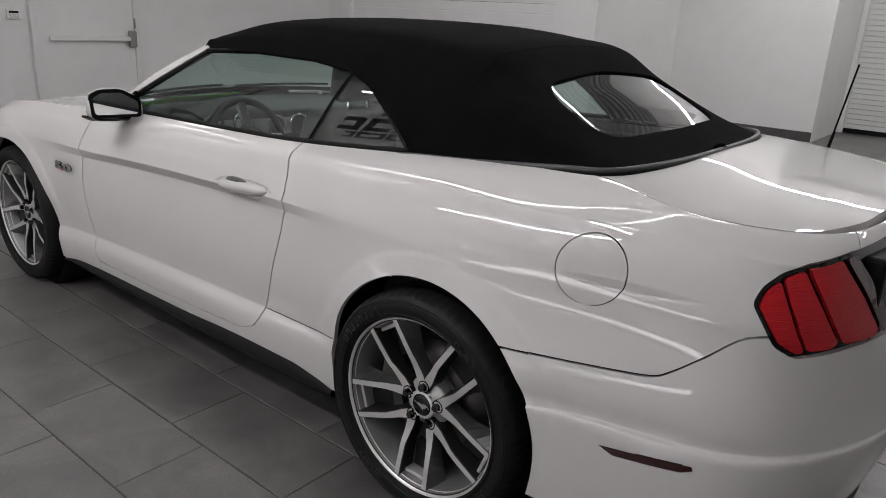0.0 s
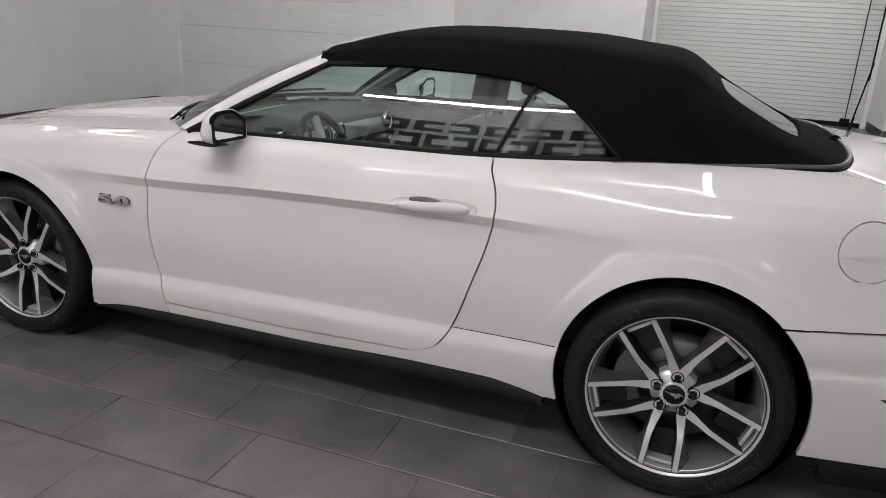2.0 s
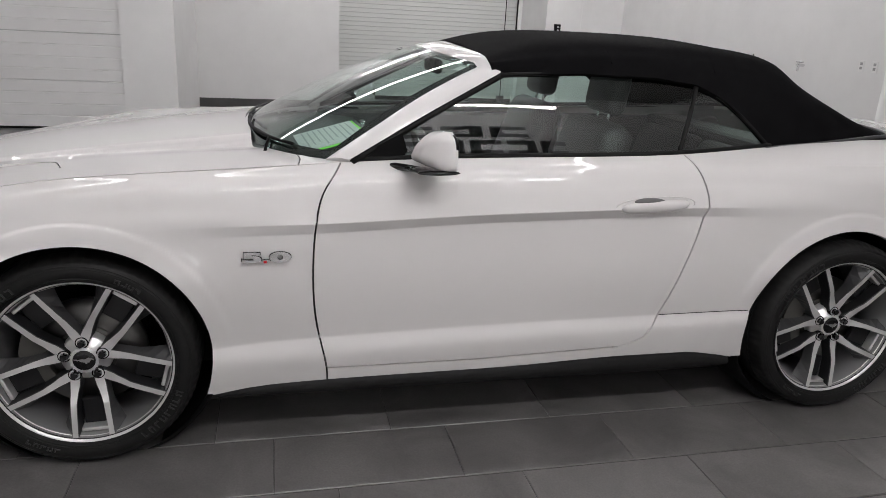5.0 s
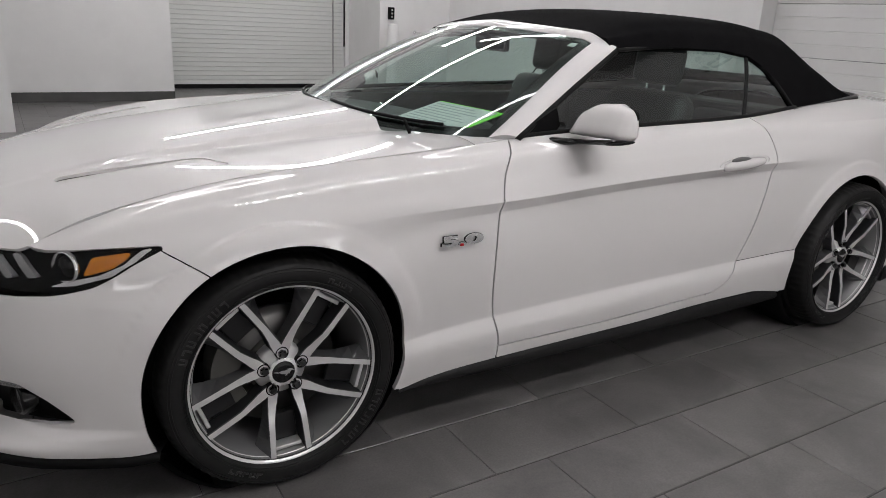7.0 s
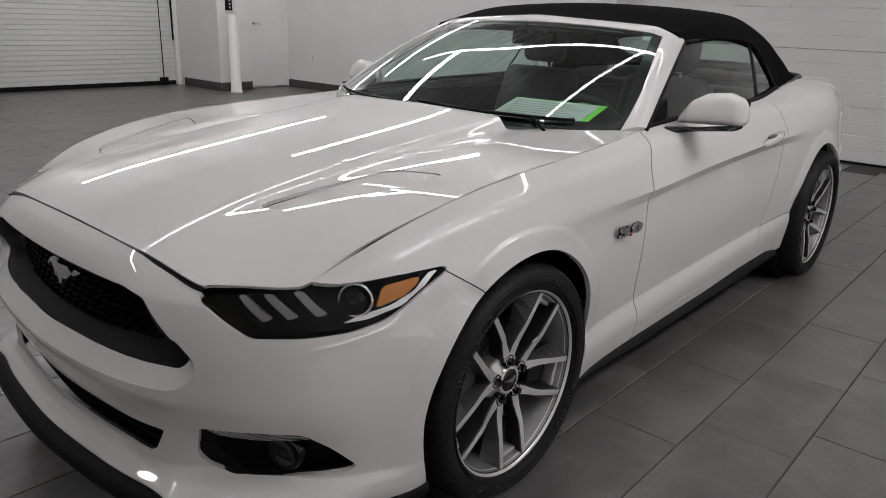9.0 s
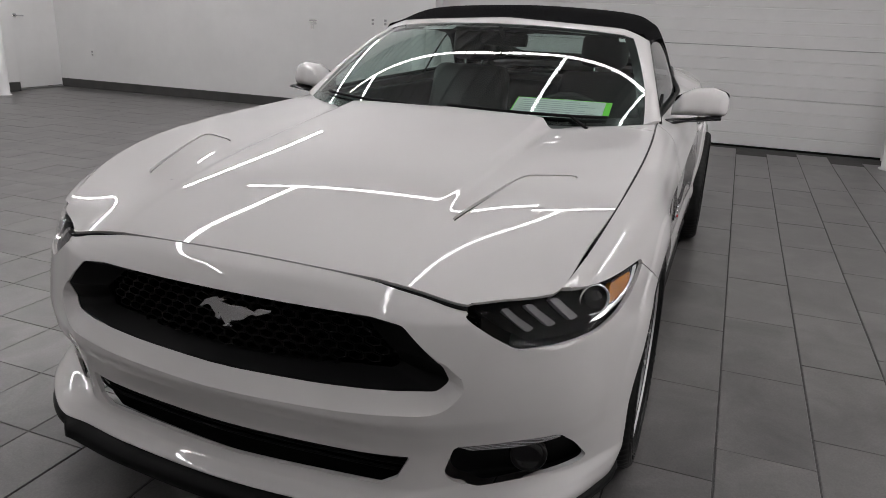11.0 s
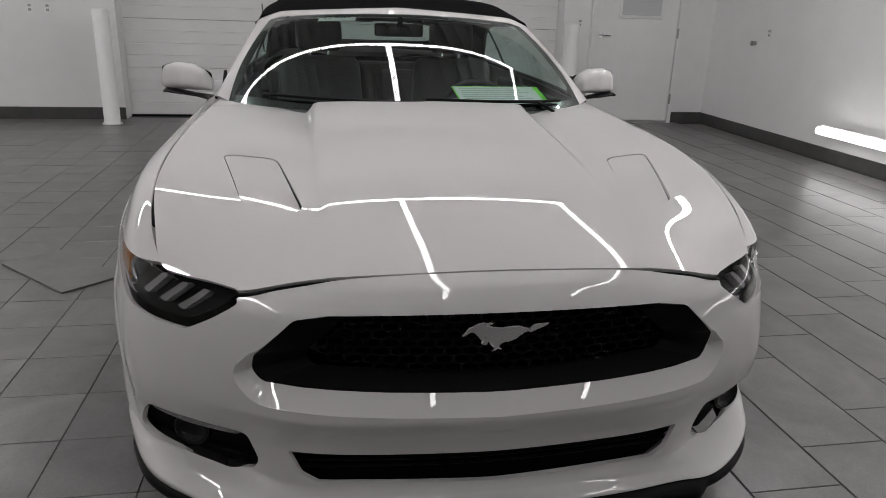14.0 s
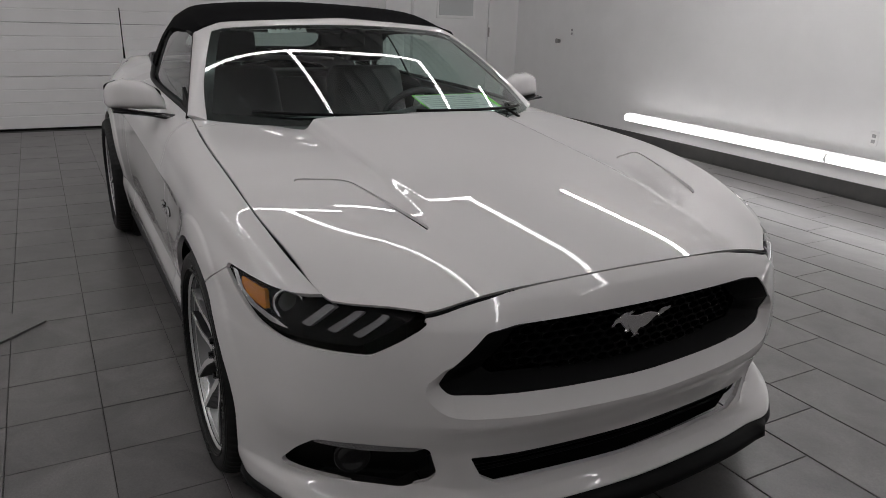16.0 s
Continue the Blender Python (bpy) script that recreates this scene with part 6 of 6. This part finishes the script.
    cap = lathe([(0.0335, 0.0865), (0.032, 0.089), (0.02, 0.0905), (0, 0.091)], 40, GLOSSBLACK, "centre_cap", root, "gloss black centre cap with a small chrome emblem")
    slab([(0.3 * a, 0.3 * b) for a, b in E], 0.001, CHROME, "cap_emblem", cap, pose(0, 0.0905, 0))
    for i in range(20):
        a = 2 * math.pi * i / 20
        bm = block((0.0375, 0.078, -0.0028), (0.0445, 0.0868, 0.0028), 0.001, 1)
        bm.transform(pose(0, 0, 0, 0, 18 * i, 0))
        part("hub_tooth", bm, MACHINED, hub)
    for i in range(5):
        a = math.radians(72 * i + 54)
        c = Vector((0.0585 * math.cos(a), 0, 0.0585 * math.sin(a) * -1))
        nut = lathe([(0.0195, 0.070), (0.0195, 0.0848), (0.0165, 0.0852), (0.0165, 0.078)], 24, BLACK, "lug_seat", hub)
        nut.location = c
        bm = bmesh.new()
        bmesh.ops.create_cone(bm, cap_ends=True, segments=6, radius1=0.0135, radius2=0.0105, depth=0.024, matrix=Matrix.Translation(c + Vector((0, 0.087, 0))) @ pose(0, 0, 0, -90))
        part("lug_nut", bm, DARKCHROME, hub, "black chrome lug nut")
    disc = lathe([(0.09, 0.02), (0.178, 0.02), (0.178, -0.01), (0.09, -0.01)], 60, DISC, "brake_disc", root, "worn steel brake disc")
    lathe([(0.0, 0.03), (0.085, 0.03), (0.09, 0.02), (0.09, -0.05)], 40, CALIPER, "disc_hat", disc)
    bm = bmesh.new()
    verts = []
    for a in np.linspace(-0.55, 0.55, 9):
        for r, y in ((0.115, 0.05), (0.195, 0.05), (0.195, -0.04), (0.115, -0.04)):
            verts.append(bm.verts.new((r * math.cos(a), y, r * math.sin(a))))
    for i in range(8):
        for k in range(4):
            bm.faces.new((verts[i * 4 + k], verts[i * 4 + (k + 1) % 4], verts[i * 4 + 4 + (k + 1) % 4], verts[i * 4 + 4 + k]))
    bm.faces.new(verts[:4]), bm.faces.new(verts[-4:])
    bmesh.ops.recalc_face_normals(bm, faces=bm.faces)
    part("brake_caliper", bm, CALIPER, root, "grey cast brake caliper")
    return root


w0 = wheel_parts()
w0.parent = car
TW = {"FL": (XF, 0.79, 1, 2.5), "RL": (XR, 0.815, 1, -3), "FR": (XF, -0.79 - RIGHT_OUT, -1, 30), "RR": (XR, -0.815 - RIGHT_OUT, -1, 15)}
for i, (x, y, sg, spin) in enumerate(TW.values()):
    m = Matrix.Translation((x, y, WR)) @ (Matrix.Identity(4) if sg > 0 else pose(0, 0, 0, 0, 0, 180)) @ pose(0, 0, 0, 0, spin, 0)
    if i == 0:
        w0.matrix_basis = m
    else:
        copy_thing(w0, m)

# ---- inside the car ----
part("cabin_floor", block((-1.2, -0.70, 0.26), (0.75, 0.70, 0.34)), LEATHER, car)
part("firewall", block((0.72, -0.72, 0.3), (0.76, 0.72, 0.93)), BLACK, car)
part("rear_bulkhead", block((-1.5, -0.66, 0.3), (-1.28, 0.66, 0.98), 0.03), LEATHER, car)


def dash_shell(u, v):
    """u across the car, v from the screen foot over the pad and down the face."""
    u, v = np.broadcast_arrays(np.asarray(u, float), np.asarray(v, float))
    x = np.interp(v, [0, 1, 2, 3, 4], [0.86, 0.55, 0.36, 0.33, 0.42])
    z = np.interp(v, [0, 1, 2, 3, 4], [0.945, 0.955, 0.93, 0.80, 0.55])
    hood_ = 0.055 * np.exp(-(((u - 0.36) / 0.17) ** 2)) * np.clip(1 - np.abs(v - 1.6) / 0.9, 0, 1)
    return np.stack([x - 0.10 * (u / 0.75) ** 4 * (v < 0.5), u, z + hood_ - 0.02 * (u / 0.72) ** 2], -1)


dash = sheet("dashboard", dash_shell, np.linspace(-0.72, 0.72, 60), np.linspace(0, 4, 40), [], DASH, car, "dark grey moulded dashboard", rim=0.01, out=(-0.3, 0, 1))
sheet("silver_band", dash_shell, np.linspace(-0.66, 0.66, 50), np.linspace(2.25, 2.85, 12), [], SILVER, dash, "brushed silver dash band", rim=0.006, offset=0.008, out=(-1, 0, 0.3))
for y in (0.62, 0.08, -0.05, -0.62):
    v = lathe([(0.05, -0.012), (0.055, 0.006), (0.048, 0.012), (0.042, 0.004)], 32, CHROME, "air_vent", dash)
    e = lathe([(0.042, 0.0), (0, -0.004)], 32, BLACK, "vent_face", dash)
    for o in (v, e):
        o.matrix_local = pose(0.325, y, 0.862, 0, 0, 90)
for y in (0.44, 0.28):
    g = lathe([(0.05, -0.012), (0.055, 0.008), (0.048, 0.012), (0.044, 0.0)], 32, CHROME, "gauge", dash)
    g.matrix_local = pose(0.322, y, 0.892, 0, 0, 90)
# steering wheel
st = new("steering_wheel")
st.parent = car
lathe([(0.185 + 0.016 * math.cos(a), 0.016 * math.sin(a)) for a in np.linspace(0, 2 * math.pi, 12, endpoint=False)], 60, LEATHER, "rim", st, closed=True)
lathe([(0.07, -0.02), (0.075, 0.01), (0.06, 0.035), (0, 0.045)], 32, DASH, "horn_pad", st)
for a in (0, 180, 270):
    bm = block((0.06, -0.006, -0.022), (0.18, 0.012, 0.022), 0.006)
    bm.transform(pose(0, 0, 0, 0, a, 0))
    part("spoke", bm, SILVER, st)
st.matrix_local = Matrix.Translation((0.16, 0.36, 0.84)) @ pose(0, 0, 0, 0, 22, 0) @ pose(0, 0, 0, 0, 0, 90)
part("steering_column", rod((0.17, 0.36, 0.84), (0.42, 0.36, 0.73), 0.04, 16), DASH, car)


def seat(x, y, back=0.66):
    root = new("front_seat")
    root.parent = car
    bm = block((x - 0.27, y - 0.25, 0.34), (x + 0.27, y + 0.25, 0.50), 0.06, 4)
    part("cushion", bm, LEATHER, root, smooth=True)
    bm = block((-0.07, -0.25, 0.0), (0.07, 0.25, back), 0.06, 4)
    for v in bm.verts:
        v.co.y *= 1 - 0.22 * max(0, v.co.z / back - 0.4)
    bm.transform(pose(x - 0.27, y, 0.44, 0, -18, 0))
    part("backrest", bm, LEATHER, root, smooth=True)
    bm = block((-0.045, -0.125, 0.0), (0.045, 0.125, 0.17), 0.04, 4)
    bm.transform(pose(x - 0.27 - 0.205, y, 0.44 + 0.655, 0, -8, 0))
    part("headrest", bm, LEATHER, root, smooth=True)
    for k in (-0.05, 0.05):
        part("headrest_post", rod((x - 0.475, y + k, 1.03), (x - 0.48, y + k, 1.13), 0.006, 10), CHROME, root)


seat(-0.06, 0.37), seat(-0.06, -0.37)
rb = new("rear_seat")
rb.parent = car
part("cushion", block((-1.15, -0.55, 0.36), (-0.75, 0.55, 0.52), 0.06, 4), LEATHER, rb, smooth=True)
for y in (-0.29, 0.29):
    bm = block((-0.06, -0.27, 0), (0.06, 0.27, 0.50), 0.05, 4)
    bm.transform(pose(-1.13, y, 0.46, 0, -16, 0))
    part("backrest", bm, LEATHER, rb, smooth=True)
for sg in (1, -1):
    part("door_card", block((-0.75, min(sg * 0.70, sg * 0.745), 0.32), (0.55, max(sg * 0.70, sg * 0.745), 0.955), 0.02), DASH, car, "dark grey door lining")
    part("armrest", block((-0.5, min(sg * 0.62, sg * 0.71), 0.66), (0.15, max(sg * 0.62, sg * 0.71), 0.73), 0.02), LEATHER, car)
    part("rear_side_panel", block((-1.3, min(sg * 0.60, sg * 0.665), 0.32), (-0.76, max(sg * 0.60, sg * 0.665), 0.97), 0.02), DASH, car)
part("console", block((-0.6, -0.11, 0.34), (0.35, 0.11, 0.60), 0.03), DASH, car)
iv = new("rear_view_mirror")
iv.parent = car
part("shell", block((0.085, -0.115, 1.205), (0.115, 0.115, 1.265), 0.012, 3), BLACK, iv)
part("mirror_face", block((0.081, -0.105, 1.212), (0.086, 0.105, 1.258), 0.002), MIRROR, iv)
part("stalk", rod((0.11, 0, 1.25), (0.165, 0, 1.285), 0.012, 12), BLACK, iv)
for sg in (1, -1):
    part("sun_visor", block((0.0, min(sg * 0.12, sg * 0.52), 1.268), (0.10, max(sg * 0.12, sg * 0.52), 1.282), 0.006), LEATHER, car)
part("headliner", block((-1.15, -0.54, 1.27), (0.0, 0.54, 1.278)), LEATHER, car)

# window sticker sheet on the dash, stickers on the glass
card = thing("dash_card", "printed sheet with bright green edges lying on the dashboard", "paper")
card.matrix_world = Matrix.Translation((0.56, 0.405, 0.985)) @ pose(0, 0, 0, 0, 15, 4)
part("green_card", block((-0.115, -0.205, 0.0), (0.115, 0.19, 0.002)), GREEN, card, "bright green backing card")
part("sheet", block((-0.105, -0.20, 0.002), (0.125, 0.165, 0.004)), PAPER, card, "printed white sheet with grey lines")
GREYPRINT = material("grey print", (0.34, 0.36, 0.36), 0.6)
for i in range(9):
    part("print_line", block((-0.085 + i * 0.022, -0.18, 0.004), (-0.079 + i * 0.022, 0.06 + 0.07 * ((i * 7) % 3) / 2, 0.0046)), GREYPRINT, card)


def on_screen(name, s0, s1, r0, r1, mat, label, lift=-0.004):
    root = thing(name, label, "sticker")
    sheet("film", screen, np.linspace(s0, s1, 10), np.linspace(r0, r1, 6), [], mat, root, rim=0, offset=lift, out=(1, 0, 1))
    return root


stick = on_screen("stock_sticker", -0.60, -0.335, 0.87, 0.925, PAPER, "white numbered sticker on the windscreen")
mid = screen(np.array(-0.4675), np.array(0.897))
ta = Vector(screen(np.array(-0.335), np.array(0.897)) - screen(np.array(-0.60), np.array(0.897))).normalized()
tb = Vector(screen(np.array(-0.4675), np.array(0.925)) - screen(np.array(-0.4675), np.array(0.87))).normalized()
tn = ta.cross(tb)
mt = Matrix((ta, tb, tn)).transposed().to_4x4()
mt.translation = Vector(mid) + tn * 0.004
text_mesh("47487", 0.046, 0.0004, BLACK, "number", stick, mt @ Matrix.Diagonal((1.25, 0.85, 1, 1)))
on_screen("toll_tag", 0.865, 0.905, 0.86, 0.91, PAPER, "small pale tag stuck on the windscreen")

# ---- floor tiles ----
L_, W_, G_ = 0.61, 0.305, 0.003


def tile_mesh(l, w):
    bm = bmesh.new()
    c = 0.0015
    a = [bm.verts.new((x, y, 0.0)) for x, y in ((c, c), (l - c, c), (l - c, w - c), (c, w - c))]
    b = [bm.verts.new((x, y, -c)) for x, y in ((0, 0), (l, 0), (l, w), (0, w))]
    d = [bm.verts.new((x, y, -0.006)) for x, y in ((0, 0), (l, 0), (l, w), (0, w))]
    bm.faces.new(a)
    for i in range(4):
        j = (i + 1) % 4
        bm.faces.new((a[j], a[i], b[i], b[j]))
        bm.faces.new((b[j], b[i], d[i], d[j]))
    bmesh.ops.recalc_face_normals(bm, faces=bm.faces)
    me = bpy.data.meshes.new("tile")
    bm.to_mesh(me)
    bm.free()
    me.materials.append(TILE)
    return me


tile_along = tile_mesh(L_ - G_, W_ - G_)
far_v, far_f = [], []
near = []
rng = random.Random(4)
k0 = int((YF - 1.7 - 0.855) / W_) - 1
row = k0
spots = []
while True:
    y = 0.855 + row * (W_ + 0.004)
    if y < -0.95:
        row += 1
        continue
    if y > YL - 0.02:
        break
    off = (0.18 - 0.197 * row) % L_ - L_
    x = X0 - 0.3 + (off - (X0 - 0.3)) % L_ - L_
    while x < X1:
        spots.append((x, y))
        x += L_
    row += 1
# square tiles past the car's right side
Q_ = 0.2965
spots = [(x, y, L_, W_) for x, y in spots]
for i in range(-22, 22):
    for j in range(1, 35):
        spots.append((0.59 + i * Q_, -0.925 - j * Q_, Q_, Q_))
for i in range(-22, 22):
    spots.append((0.59 + i * Q_, -0.925, Q_, 0.231))
narrow = tile_mesh(Q_ - G_, 0.231 - G_)
square = tile_mesh(Q_ - G_, Q_ - G_)
inside = []
for x, y, l, w in spots:
    if y + w > YL or y < YF - 1.65 or x + l > X1 + 0.1 or x < X0 - 0.25:
        continue
    cx, cy = x + l / 2, y + w / 2
    # the stretch of floor round the car's sides and nose
    d = math.hypot(max(0, abs(cx - 0.9) - 2.6), max(0, abs(cy - 0.3) - 1.2))
    hidden = abs(cx) < 1.9 and abs(cy) < 0.5
    inside.append((d + (9 if hidden else 0), x, y, l, w))
inside.sort()
for i, (d, x, y, l, w) in enumerate(inside):
    z = rng.uniform(-0.0006, 0.0006)
    if i < 290:
        ob = new("tile", tile_along if l == L_ else square if w == Q_ else narrow)
        ob.parent = floor
        ob.location = (x + G_ / 2, y + G_ / 2, z)
    else:
        n = len(far_v)
        a, b, c, e = x + G_ / 2, y + G_ / 2, x + l - G_ / 2, y + w - G_ / 2
        far_v += [(a, b, z), (c, b, z), (c, e, z), (a, e, z), (a, b, -0.006), (c, b, -0.006), (c, e, -0.006), (a, e, -0.006)]
        far_f += [(n, n + 1, n + 2, n + 3), (n, n + 4, n + 5, n + 1), (n + 1, n + 5, n + 6, n + 2), (n + 2, n + 6, n + 7, n + 3), (n + 3, n + 7, n + 4, n)]
tagged(mesh_object("far_tiles", far_v, far_f, TILE, floor, smooth=False), kind="stuff")
